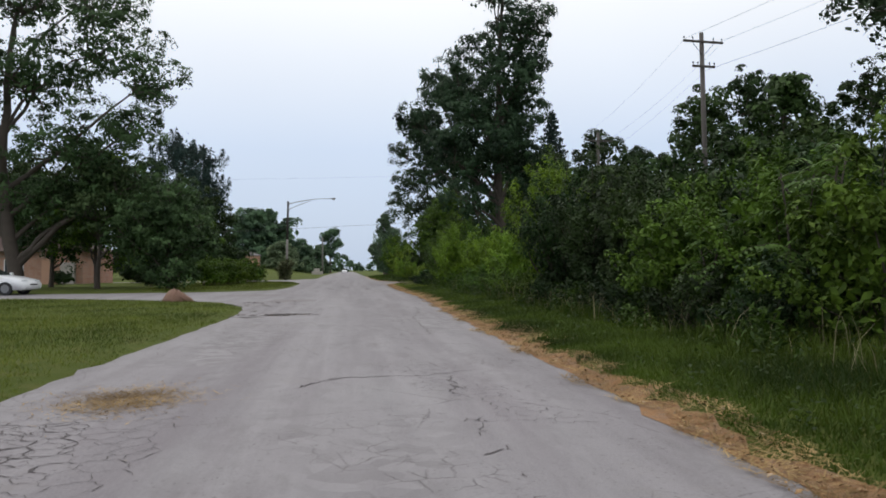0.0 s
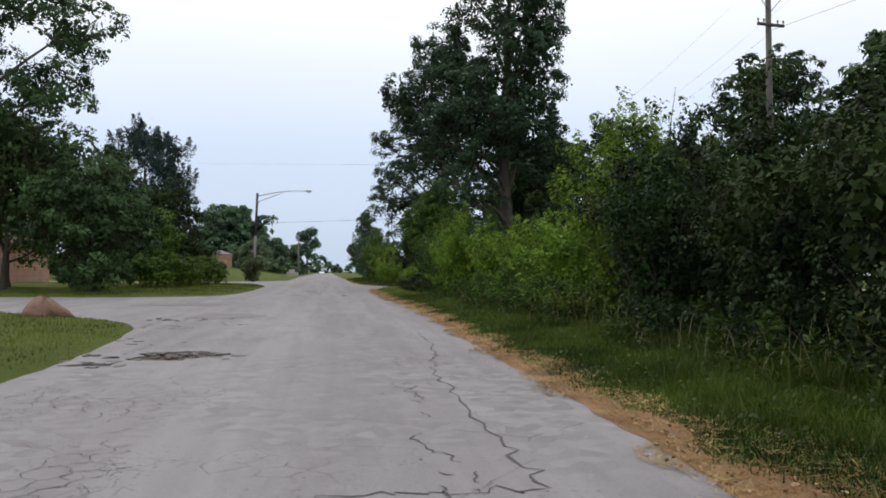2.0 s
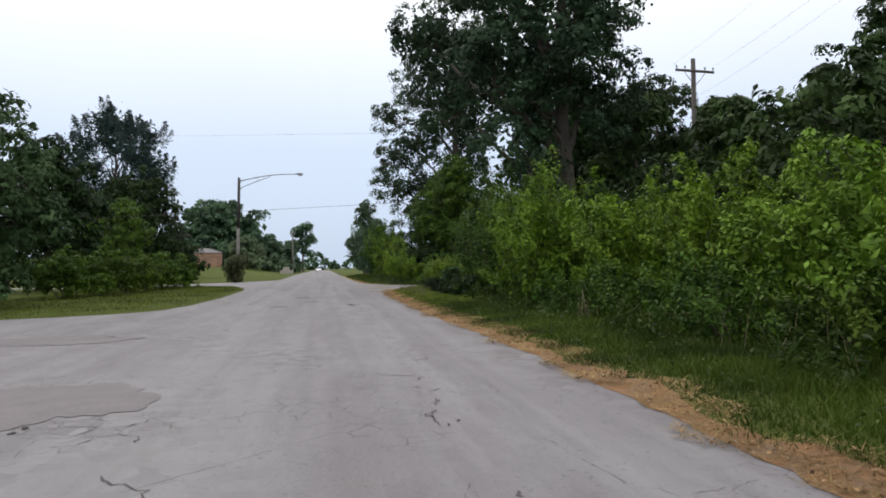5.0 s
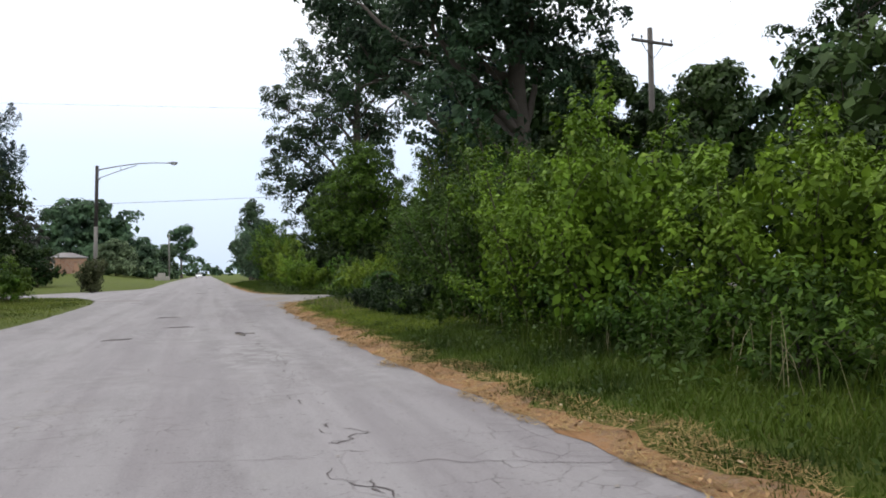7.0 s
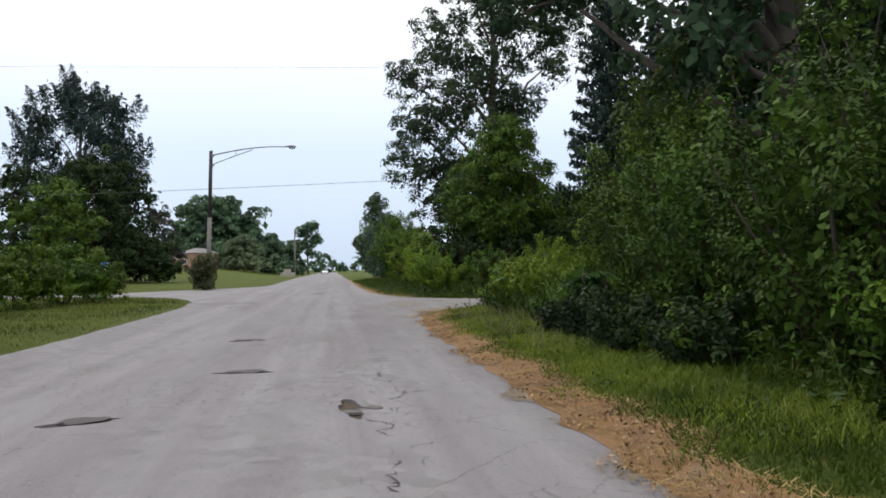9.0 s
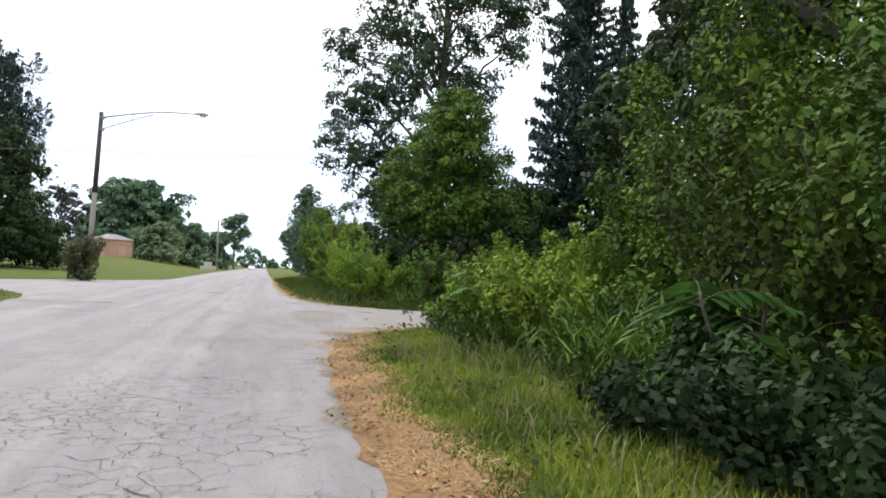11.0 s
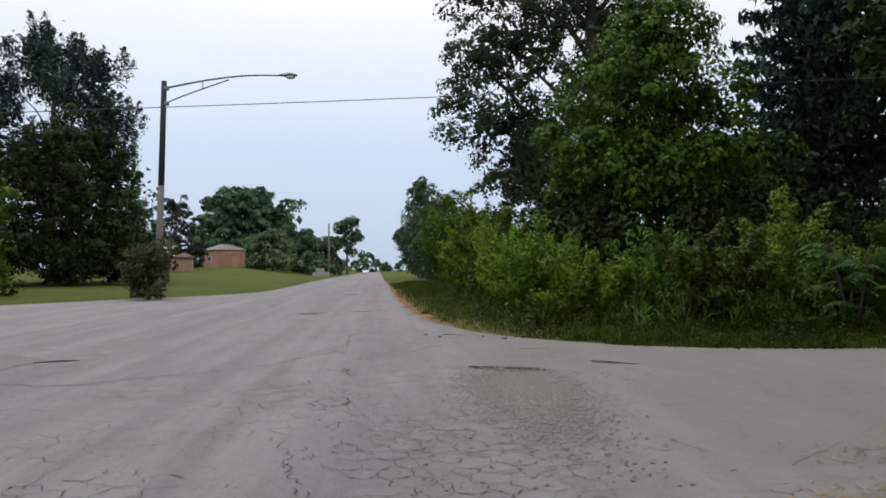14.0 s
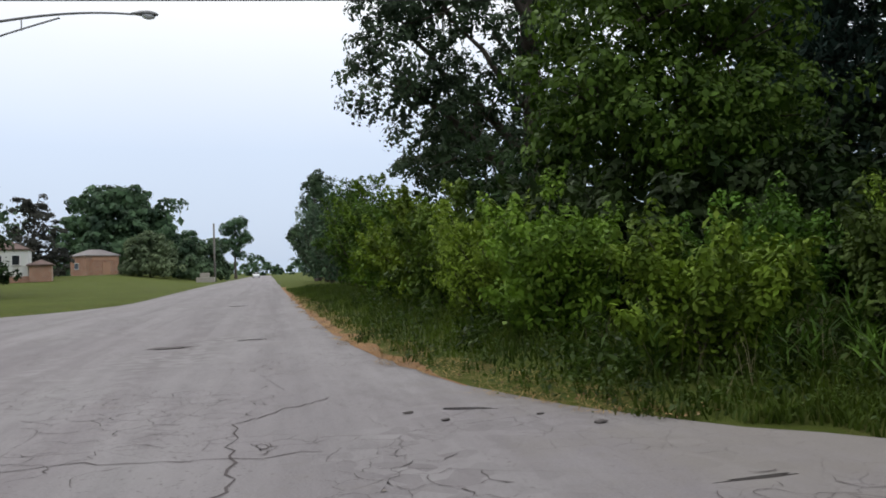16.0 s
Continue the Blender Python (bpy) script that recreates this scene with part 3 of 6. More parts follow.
def ease(x, lo, hi):
    t = np.clip((x - lo) / (hi - lo), 0, 1)
    return t * t * (3 - 2 * t)


def ground_height(x, y, sd):
    """The lie of the land: sunk under the pavement, level with it at its edges, the far field rising."""
    h = np.clip((sd - 0.11) * 0.22, -0.07, 0.06) + 0.02 * np.sin(x * 1.3 + y * 0.4) * ease(sd, 0.5, 3)
    h = h + 1.7 * ease(y, 95, 200) * ease(-x, 6, 22) * ease(sd, 0.5, 6)
    return h


def height_at(x, y):
    sd = pavement_distance([(x, y)])
    return float(ground_height(np.array([x]), np.array([y]), sd)[0])


# ---------- ground ----------
gx = np.concatenate([[-3000, -900, -400, -200, -120, -80], np.arange(-60, -15, 3.0), np.arange(-15, 10, 0.36), np.arange(10, 40, 3.0), [50, 80, 120, 200, 400, 900, 3000]])
gy = np.concatenate([[-3000, -900, -300, -120, -60, -30, -15, -8], np.arange(-4, 100, 0.5), np.arange(100, 260, 6.0), [280, 330, 420, 600, 1000, 3000]])
mx, my = np.meshgrid(gx, gy)
flat = np.stack([mx.ravel(), my.ravel()], 1)
gsd = pavement_distance(flat)
gz = ground_height(flat[:, 0], flat[:, 1], gsd)
nx = len(gx)
cell = (np.arange(len(gy) - 1)[:, None] * nx + np.arange(nx - 1)[None, :]).ravel()
ground = new("ground", mesh_np("ground", np.column_stack([flat, gz]), np.stack([cell, cell + 1, cell + nx + 1, cell + nx], 1), GROUND, True))
tagged(ground, "grassy ground with straw-coloured patches reaching the horizon", "ground", kind="structure")

# ---------- road ----------
HOLES = [ellipse_hole(x, y, rx, ry, a, k + 1, n) for k, (x, y, rx, ry, a, n) in enumerate((
    (-1.6, 18.6, 0.5, 0.55, 0.3, 40), (-2.4, 17.7, 0.26, 0.16, 0.2, 30), (3.4, 62.2, 0.46, 0.2, -0.3, 40), (4.7, 62.6, 0.34, 0.1, -0.6, 30), (4.12, 64.25, 0.26, 0.025, 0.0, 24),
    (1.03, 42.3, 0.09, 0.42, 0.15, 30), (-0.55, 48.7, 0.26, 0.13, 0.0, 20), (-0.1, 44.75, 0.3, 0.1, 0.0, 20), (-1.06, 42.15, 0.28, 0.1, 0.5, 20), (0.12, 73.1, 0.3, 0.13, 0.0, 24),
    (1.4, 73.9, 0.28, 0.1, 0.1, 24), (0.62, 87.7, 0.34, 0.25, 0.0, 24), (3.2, 66.6, 0.2, 0.06, -0.4, 20), (-2.3, 60.4, 0.24, 0.08, 0.2, 20), (-2.1, 63.6, 0.3, 0.12, 0.4, 24)))]


def even_odd(p, loops):
    """Whether points lie inside the loops, holes left out."""
    inside = np.zeros(len(p), bool)
    for loop in loops:
        a, c = loop, np.roll(loop, -1, 0)
        for k in range(len(a)):
            if a[k, 1] != c[k, 1]:
                cross = (a[k, 1] > p[:, 1]) != (c[k, 1] > p[:, 1])
                xs = a[k, 0] + (p[:, 1] - a[k, 1]) * (c[k, 0] - a[k, 0]) / (c[k, 1] - a[k, 1])
                inside ^= cross & (p[:, 0] < xs)
    return inside


def road_mesh():
    """The pavement as one slab, triangulated evenly, with its potholes cut through."""
    from mathutils.geometry import delaunay_2d_cdt
    loops = [OUTLINE] + HOLES
    top = np.concatenate(loops)
    n = len(top)
    edges, s = [], 0
    for loop in loops:
        m = len(loop)
        edges += [(s + k, s + (k + 1) % m) for k in range(m)]
        s += m
    gx, gy = np.meshgrid(np.arange(-20, 21, 1.6), np.arange(-6, 130, 1.6))
    grid = np.stack([gx.ravel(), gy.ravel()], 1)
    grid = grid[even_odd(grid, loops)]
    grid = grid[np.abs(pavement_distance(grid)) > 0.4]
    pts = np.concatenate([top, grid])
    out = delaunay_2d_cdt([Vector((x, y)) for x, y in pts], edges, [], 0, 1e-5)
    vs, tris = np.array([(v.x, v.y) for v in out[0]]), np.array(out[2])
    tris = tris[even_odd(vs[tris].mean(1), loops)]
    a, c, d = (vs[tris[:, k]] for k in range(3))
    turn = (c[:, 0] - a[:, 0]) * (d[:, 1] - a[:, 1]) - (c[:, 1] - a[:, 1]) * (d[:, 0] - a[:, 0])
    tris = np.where((turn < 0)[:, None], tris[:, ::-1], tris)
    m = len(vs)
    verts = np.concatenate([np.column_stack([vs, np.zeros(m)]), np.column_stack([top, np.zeros(n)]), np.column_stack([top, np.full(n, -0.09)])])
    sides, s = [], m
    for loop in loops:
        k = np.arange(len(loop))
        k2 = (k + 1) % len(loop)
        sides.append(np.stack([s + k, s + k2, n + s + k2, n + s + k], 1))
        s += len(loop)
    return mesh_np("road", verts, [tris, np.concatenate(sides)], ROAD)


road = new("road", road_mesh())
tagged(road, "pale cracked asphalt road with side streets and driveway apron", "road", kind="structure")

# ---------- plants: makers ----------
def bush(x, y, h, r, leaf, material, label, sprays=700, per=11, size=0.11, lobes=5, seed=0, name="bush", group="roadside thicket", spray=0.2, slim=0.46, depth=None, low=0.24, round_form=False):
    """A shrub of several stems whose leafy lobes rise from near the ground."""
    rng = np.random.default_rng(seed + 100)
    base = thing(name, pose(x, y, height_at(x, y) - 0.03), label, leaf, group)
    depth = depth or r
    total = sprays * per
    stems = []
    if round_form:
        lob = []
        for k in range(lobes):
            a = 2 * np.pi * k / lobes + rng.uniform(-0.5, 0.5)
            d = rng.uniform(0.25, 0.62)
            top = h * rng.uniform(0.5, 0.95)
            lob.append((math.cos(a) * r * d, math.sin(a) * depth * d, top * 0.66, r * rng.uniform(0.3, 0.52), depth * rng.uniform(0.3, 0.52), top * 0.36))
        lob.append((rng.uniform(-0.2, 0.2) * r, rng.uniform(-0.2, 0.2) * depth, h * 0.6, r * 0.5, depth * 0.5, h * 0.42))
        for k in range(5):
            a = 1.3 * k + rng.uniform(-0.4, 0.4)
            lob.append((math.cos(a) * r * 0.5, math.sin(a) * depth * 0.5, h * low, r * 0.36, depth * 0.36, h * low * 0.75))
        p, c, nr, big = crown_points(lob, total, rng, spray * 1.5, 42, 0.34, 0.3)
        for k in range(7):
            l = lob[k % len(lob)]
            pts, rad, s = limb((rng.normal(0, 0.12 * r), rng.normal(0, 0.12 * r), -0.05), (l[0], l[1], l[2] + l[5] * 0.5), 0.012 + h * 0.006, 0.006, rng, sides=5)
            stems.append(tube_arrays(pts, rad, s))
    else:
        leaders = int(8 + 7 * r + 2 * h)
        subs = 12
        courses, c, nr, big = shoot_points(h, r, depth, rng, leaders, subs, max(8, int(total / (leaders * subs))), low, heart=1.8 if h > 1.6 else 1.15)
        for course in courses:
            stems.append(tube_arrays(course, np.linspace(0.008 + h * 0.005, 0.004, 8), 5))
    ok = c[:, 2] > 0.04
    v, q = leaf_quads(c[ok], nr[ok], size * big[ok], rng, slim)
    part("foliage", mesh_np("foliage", v, q, material), material, base)
    v, q = joined(stems)
    tagged(part("branchwork", mesh_np("branchwork", v, q, BARK, True), BARK, base), kind="stuff")
    return base


def tree(x, y, h, lobes, material, label, trunk_r=0.3, sprays=2500, per=12, size=0.25, spray=0.45, gaps=0.25, seed=0, name="tree", group="", fork=0.35, lean=(0, 0), slim=0.6, category="tree", twigs=90, uneven=0.22, stretch=0.75, feather=0.0, upright=0.6, tuft=46):
    """A tree with a tapered trunk, limbs to each lobe, twigs and a gappy crown of leaves."""
    rng = np.random.default_rng(seed + 500)
    base = thing(name, pose(x, y, height_at(x, y) - 0.05), label, category, group)
    top = np.array([lean[0], lean[1], h * 0.86])
    pts, rad, s = limb((0, 0, -0.1), top, trunk_r, trunk_r * 0.18, rng, wobble=0.02, steps=12, sides=10)
    rad = np.array(rad)
    rad[0] *= 1.35
    v, q = tube_arrays(pts, rad, s)
    part("trunk", mesh_np("trunk", v, q, BARK, True), BARK, base)
    for l in lobes:
        f = min(0.85, max(fork * 0.6, (l[2] - 0.45 * math.hypot(l[0], l[1])) / h))
        k = f * (len(pts) - 1) / 0.86 * 0.86
        i = int(min(len(pts) - 2, k))
        start = pts[i]
        lp, lr, ls = limb(start, (l[0], l[1], l[2]), rad[i] * 0.55, 0.03, rng, sag=0.06, wobble=0.07, steps=9, sides=6)
        v, q = tube_arrays(lp, lr, ls)
        part("limb", mesh_np("limb", v, q, BARK, True), BARK, base)
    p, c, nr, big = crown_points(lobes, sprays * per, rng, spray * 1.7, tuft, uneven, gaps, 0.1, stretch, feather, upright)
    ok = c[:, 2] > 0.1
    v, q = leaf_quads(c[ok], nr[ok], size * big[ok], rng, slim)
    part("crown", mesh_np("crown", v, q, material), material, base)
    tw = []
    lo = np.asarray(lobes, float)
    for e in p[rng.choice(len(p), min(twigs, len(p)), replace=False)]:
        near = lo[np.argmin(((lo[:, :3] - e) ** 2).sum(1))]
        lp, lr, ls = limb(near[:3] * np.array([0.9, 0.9, 0.95]), e, 0.05, 0.008, rng, steps=5, sides=4)
        tw.append(tube_arrays(lp, lr, ls))
    v, q = joined(tw)
    tagged(part("branchwork", mesh_np("branchwork", v, q, BARK, True), BARK, base), kind="stuff")
    return base


def round_lobes(r, h, n, seed, low=0.3, spread=0.6, size=0.42, top=1.0, squash=1.0, skirt=0):
    """Lobes filling a rounded crown of radius r between low*h and h."""
    rng = np.random.default_rng(seed + 900)
    out = []
    for k in range(n):
        f = (k + 0.5) / n
        a = 2.4 * k + rng.uniform(-0.3, 0.3)
        z = h * (low + (top - low) * (0.12 + 0.76 * f))
        wide = math.sin(math.pi * (0.2 + 0.72 * f)) ** 0.7
        d = r * spread * wide * rng.uniform(0.75, 1.1)
        s = r * size * rng.uniform(0.8, 1.2)
        tall = s * squash * rng.uniform(0.7, 0.95)
        out.append((math.cos(a) * d, math.sin(a) * d, min(z, h * top - tall), s, s, tall))
    for k in range(skirt):
        a = 6.28 * k / skirt
        out.append((math.cos(a) * r * 0.68, math.sin(a) * r * 0.68, h * 0.2, r * 0.34, r * 0.34, h * 0.17))
    out.append((0, 0, h * (top - 0.13), r * size * 0.8, r * size * 0.8, h * 0.11))
    return out


def spruce(x, y, h, r, label, seed=0, name="spruce", boughs=150):
    """A conifer with tiers of drooping boughs hung with needle sprays."""
    rng = np.random.default_rng(seed + 70)
    base = thing(name, pose(x, y, height_at(x, y) - 0.05), label, "tree")
    pts, rad, s = limb((0, 0, -0.1), (0, 0, h), 0.26, 0.02, rng, wobble=0.005, steps=10, sides=8)
    v, q = tube_arrays(pts, rad, s)
    part("trunk", mesh_np("trunk", v, q, BARK, True), BARK, base)
    wood, cs, ns = [], [], []
    for k in range(boughs):
        f = (k + rng.random()) / boughs
        z = h * (0.12 + 0.86 * f)
        reach = r * (1 - f) ** 0.8 * rng.uniform(0.75, 1.15) + 0.25
        a = 2.4 * k + rng.uniform(-0.3, 0.3)
        t = np.linspace(0, 1, 6)
        out = np.stack([np.cos(a) * reach * t, np.sin(a) * reach * t, z - 0.3 * reach * t + 0.28 * reach * t ** 3], 1)
        wood.append(tube_arrays(out, np.linspace(0.04, 0.008, 6), 4))
        n = int(40 + 130 * reach / r)
        u = rng.uniform(0.15, 1.02, n)
        at = np.stack([np.interp(u, t, out[:, i]) for i in range(3)], 1)
        side = np.array([-math.sin(a), math.cos(a), 0]) * (rng.normal(0, 0.16, n) * reach * (1.05 - u) ** 0.5)[:, None]
        at = at + side - np.array([0, 0, 1]) * (np.abs(rng.normal(0, 0.16, n)))[:, None]
        cs.append(at)
        ns.append(rng.normal(0, 0.6, (n, 3)) + np.array([0, 0, 0.7]))
    v, q = joined(wood)
    tagged(part("branchwork", mesh_np("branchwork", v, q, BARK, True), BARK, base), kind="stuff")
    v, q = leaf_quads(np.concatenate(cs), np.concatenate(ns), 0.3, rng, 0.36, 0.4, 0.6)
    part("needle_foliage", mesh_np("needle_foliage", v, q, LEAF_BLUE), LEAF_BLUE, base)
    return base


def frond_arrays(root, a, length, rng, pairs=9, leaflet=0.11, rise=0.45):
    """A pinnate leaf: an arching midrib with pairs of drooping leaflets."""
    t = np.linspace(0, 1, pairs + 2)
    rib = root + np.stack([np.cos(a) * length * t, np.sin(a) * length * t, length * (rise * t - 0.75 * t ** 2)], 1)
    side = np.array([-math.sin(a), math.cos(a), 0])
    fwd = np.array([math.cos(a), math.sin(a), -0.2])
    verts = []
    for i in range(1, pairs + 2):
        size = leaflet * (1.0 if i < pairs - 1 else 0.75) * rng.uniform(0.85, 1.15)
        for sgn in (-1, 1):
            tip = rib[i] + (side * sgn * 0.95 + fwd * 0.35) * size * 1.5 - np.array([0, 0, size * rng.uniform(0.35, 0.8)])
            midp = (rib[i] + tip) / 2 + np.array([0, 0, size * 0.12])
            verts += [rib[i], midp + fwd * size * 0.3, tip, midp - fwd * size * 0.3]
    v = np.array(verts)
    return (v, np.arange(len(v)).reshape(-1, 4)), tube_arrays(rib, np.linspace(0.006, 0.002, len(rib)), 4)


def sumac(x, y, h, label, fronds=26, length=0.55, seed=0, stems=3, spread=0.5, leaflet=0.1):
    """A sumac: bare stems topped by whorls of pinnate leaves."""
    rng = np.random.default_rng(seed + 40)
    base = thing("sumac", pose(x, y, height_at(x, y) - 0.03), label, "shrub", "sumacs by the road")
    leaves, wood = [], []
    for k in range(stems):
        a = 2.1 * k + rng.uniform(0, 1)
        tip = np.array([math.cos(a) * spread * rng.uniform(0.4, 1), math.sin(a) * spread * rng.uniform(0.4, 1), h * rng.uniform(0.7, 1.0)])
        pts, rad, s = limb((0, 0, -0.05), tip, 0.03, 0.012, rng, wobble=0.05, sides=5)
        wood.append(tube_arrays(pts, rad, s))
        for j in range(fronds // stems):
            u = rng.uniform(0.35, 1.0)
            root = np.array([np.interp(u, np.linspace(0, 1, len(pts)), pts[:, i]) for i in range(3)])
            lv, rb = frond_arrays(root, rng.uniform(0, 6.28), length * rng.uniform(0.7, 1.15), rng, leaflet=leaflet, rise=rng.uniform(0.35, 0.9))
            leaves.append(lv), wood.append(rb)
    v, q = joined(leaves)
    part("foliage", mesh_np("foliage", v, q, LEAF_SUMAC), LEAF_SUMAC, base)
    v, q = joined(wood)
    tagged(part("branchwork", mesh_np("branchwork", v, q, BARK, True), BARK, base), kind="stuff")
    return base


def blades(points, heights, widths, rng, lean=0.35, short=False):
    """Grass blades: each a bent strip of a quad and a tip, or a short plain one."""
    n = len(points)
    a = rng.uniform(0, 6.28, n)
    across = np.stack([np.cos(a), np.sin(a), np.zeros(n)], 1) * (widths / 2)[:, None]
    b = a + rng.uniform(0.6, 2.5, n)
    tilt = np.stack([np.cos(b), np.sin(b), np.zeros(n)], 1) * (heights * rng.uniform(0.2, 1.6, n) * lean)[:, None]
    rise = np.zeros((n, 3))
    rise[:, 2] = heights
    v = np.empty((n, 5, 3))
    v[:, 0], v[:, 1] = points - across, points + across
    m = points + rise * 0.6 + tilt * 0.38
    v[:, 2], v[:, 3] = m + across * 0.8, m - across * 0.8
    v[:, 4] = points + rise * 0.95 + tilt
    if short:
        v = v[:, [0, 1, 4]]
        i = np.arange(n)[:, None] * 3
        return v.reshape(-1, 3), [np.empty((0, 4), int), i + np.array([[0, 1, 2]])]
    i = np.arange(n)[:, None] * 5
    return v.reshape(-1, 3), [i + np.array([[0, 1, 2, 3]]), i + np.array([[3, 2, 4]])]


def sown(x0, x1, y0, y1, n, seed, near=0.0, far=1e9):
    """Random spots in a rectangle whose distance from the pavement lies between near and far, with their ground heights."""
    rng = np.random.default_rng(seed)
    p = np.stack([rng.uniform(x0, x1, n), rng.uniform(y0, y1, n)], 1)
    sd = pavement_distance(p)
    edge = sd + 0.12 * np.sin(p[:, 1] * 2.1) + 0.08 * np.sin(p[:, 1] * 5.3 + p[:, 0])
    ok = (edge > near) & (edge < far)
    p, sd = p[ok], sd[ok]
    return np.column_stack([p, ground_height(p[:, 0], p[:, 1], sd) - 0.01]), sd, rng


# ---------- big trees beyond the road ----------
tree(10.9, 50.4, 24, [(-2.6, 0, 8.6, 2.6, 2.6, 1.9), (1.0, 1, 8.4, 2.2, 2.6, 2.2), (-2.0, 0.5, 11.8, 2.5, 2.5, 2.0), (1.0, 0, 12.2, 2.0, 2.2, 2.1), (-0.4, 0, 15.8, 2.8, 2.7, 2.4), (1.4, 0.5, 18.2, 2.3, 2.3, 2.2),
                    (-0.8, 0, 20.8, 2.1, 2.1, 2.3), (0.6, 0, 23, 1.6, 1.6, 1.8), (-4.0, -1, 9.6, 1.4, 1.4, 1.0), (-3.4, 1.2, 13.6, 1.3, 1.3, 1.0), (1.9, 0.4, 15.4, 1.3, 1.4, 1.2),
                    (-5.6, 6.5, 12.6, 1.7, 1.7, 1.4), (-3.6, 6.5, 10.2, 2.0, 2.0, 1.5), (-3.2, 7, 15.6, 2.0, 2.0, 1.8), (-4.2, 5.0, 8.8, 1.4, 1.6, 1.1),
                    (-0.8, -2.0, 10.2, 1.9, 1.6, 1.6), (0.4, -1.8, 13.6, 1.8, 1.5, 1.5), (-2.6, -1, 5.6, 1.8, 1.6, 1.4)],
     LEAF_OAK, "tall dark green cottonwood with open leafy crown above the thicket", 0.42, 8600, 10, 0.18, 0.32, 0.86, 1, "tall_tree", twigs=160, tuft=75)
tree(13.3, 92, 26, [(-5.8, -1, 8.8, 2.5, 2.6, 2.2), (-3.0, 0, 6.5, 3.2, 3, 2.6), (-4.2, 0, 13, 3.0, 3, 2.3), (0.0, 0, 10.5, 3.4, 3.4, 3), (2.2, 0, 7.6, 2.8, 3, 2.6), (-1.0, 0, 16.5, 3.4, 3.4, 2.6), (1.8, 1, 13.6, 2.4, 2.6, 2.2),
                    (1.2, 0, 20.5, 3.4, 3.2, 2.6), (-6.3, -1, 12, 1.4, 1.5, 1.1), (-3.8, 0.5, 18.8, 2.6, 2.8, 2.2), (-1.2, 0, 23.2, 3.0, 3, 2.4), (3.2, 0, 24, 2.6, 2.6, 2.0), (5.2, 0.5, 20, 2.6, 2.6, 1.6), (4.6, 0, 17.2, 2.0, 2.2, 1.5), (-6.6, -0.5, 15.6, 1.6, 1.7, 1.2)],
     LEAF_OAK, "large dark oak with heavy spreading limbs behind the bushes", 0.6, 6600, 11, 0.21, 0.42, 0.72, 2, "oak_tree", twigs=200, tuft=80)
tree(9.9, 74.5, 9.2, [(-0.5, 0, 3.2, 2.2, 2.2, 1.5), (-1.9, 0, 4.4, 1.6, 1.7, 1.2), (1.7, 0, 4.0, 1.7, 1.7, 1.3), (1.0, -0.3, 5.7, 1.6, 1.6, 1.1), (-0.9, -0.4, 6.2, 1.5, 1.5, 1.1), (0.3, 0, 7.5, 1.35, 1.35, 1.0), (0.1, 0, 8.5, 0.8, 0.8, 0.7)],
     LEAF_GREEN, "young bright green maple standing above the corner bushes", 0.14, 3000, 10, 0.14, 0.3, 0.45, 3, "young_tree", tuft=70)
spruce(18.4, 80.4, 22, 3.9, "tall dark spruce with drooping boughs among the trees", 1, boughs=220)
spruce(25.0, 88, 21, 4.6, "tall dark spruce with drooping boughs among the trees", 2, boughs=160)
WOODS = [(16.5, 66, 12, 4.0, 11), (20.5, 76, 14, 3.8, 12), (15.5, 40, 6.6, 3.6, 13), (21, 48, 8.6, 4.0, 14), (24.5, 60, 10.2, 4.0, 15), (15.2, 25, 5.0, 3.0, 16), (21, 31, 7.4, 3.8, 17),
         (14.5, 15, 4.8, 3.0, 18), (24, 20, 7.5, 4.4, 19), (33.5, 58, 18, 5, 20), (15.0, 79, 5.6, 3.2, 21), (25, 72, 15.2, 4.2, 22), (28.5, 70, 13.2, 3, 29), (22.5, 44, 12.8, 3.2, 30), (21.5, 34, 11, 2.7, 32), (13.5, 107, 12, 5, 23), (31, 84, 14, 5.5, 24), (36, 46, 15, 6, 25), (13.6, 57.5, 9.2, 3.0, 26), (15.2, 54, 9.6, 2.4, 27), (17.6, 50, 8.4, 2.2, 28)]
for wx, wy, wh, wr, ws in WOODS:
    # Deeper trees take the dark leaves: woodland shade put into their colour.
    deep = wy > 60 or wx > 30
    tree(wx, wy, wh, round_lobes(wr, wh, 9, ws, 0.18, 0.6, 0.42), LEAF_DARK if deep else LEAF_WOOD, "leafy woodland tree standing behind roadside bushes, deeper ones darkened as shade", 0.16, 1100, 10, 0.25, 0.36, 0.12 if deep else 0.75, ws, "woodland_tree", "woodland trees", twigs=60, tuft=70)
tree(29.5, 33, 20, [(-2.5, 0, 14.5, 3, 3, 2), (2, 0, 14, 3.4, 3.4, 2.4), (0, 0, 17.5, 3.6, 3.6, 2.4)], LEAF_OAK, "tall dark tree with high crown behind the woods", 0.4, 900, 10, 0.3, 0.45, 0.2, 31, "woodland_tree", "woodland trees", twigs=50)

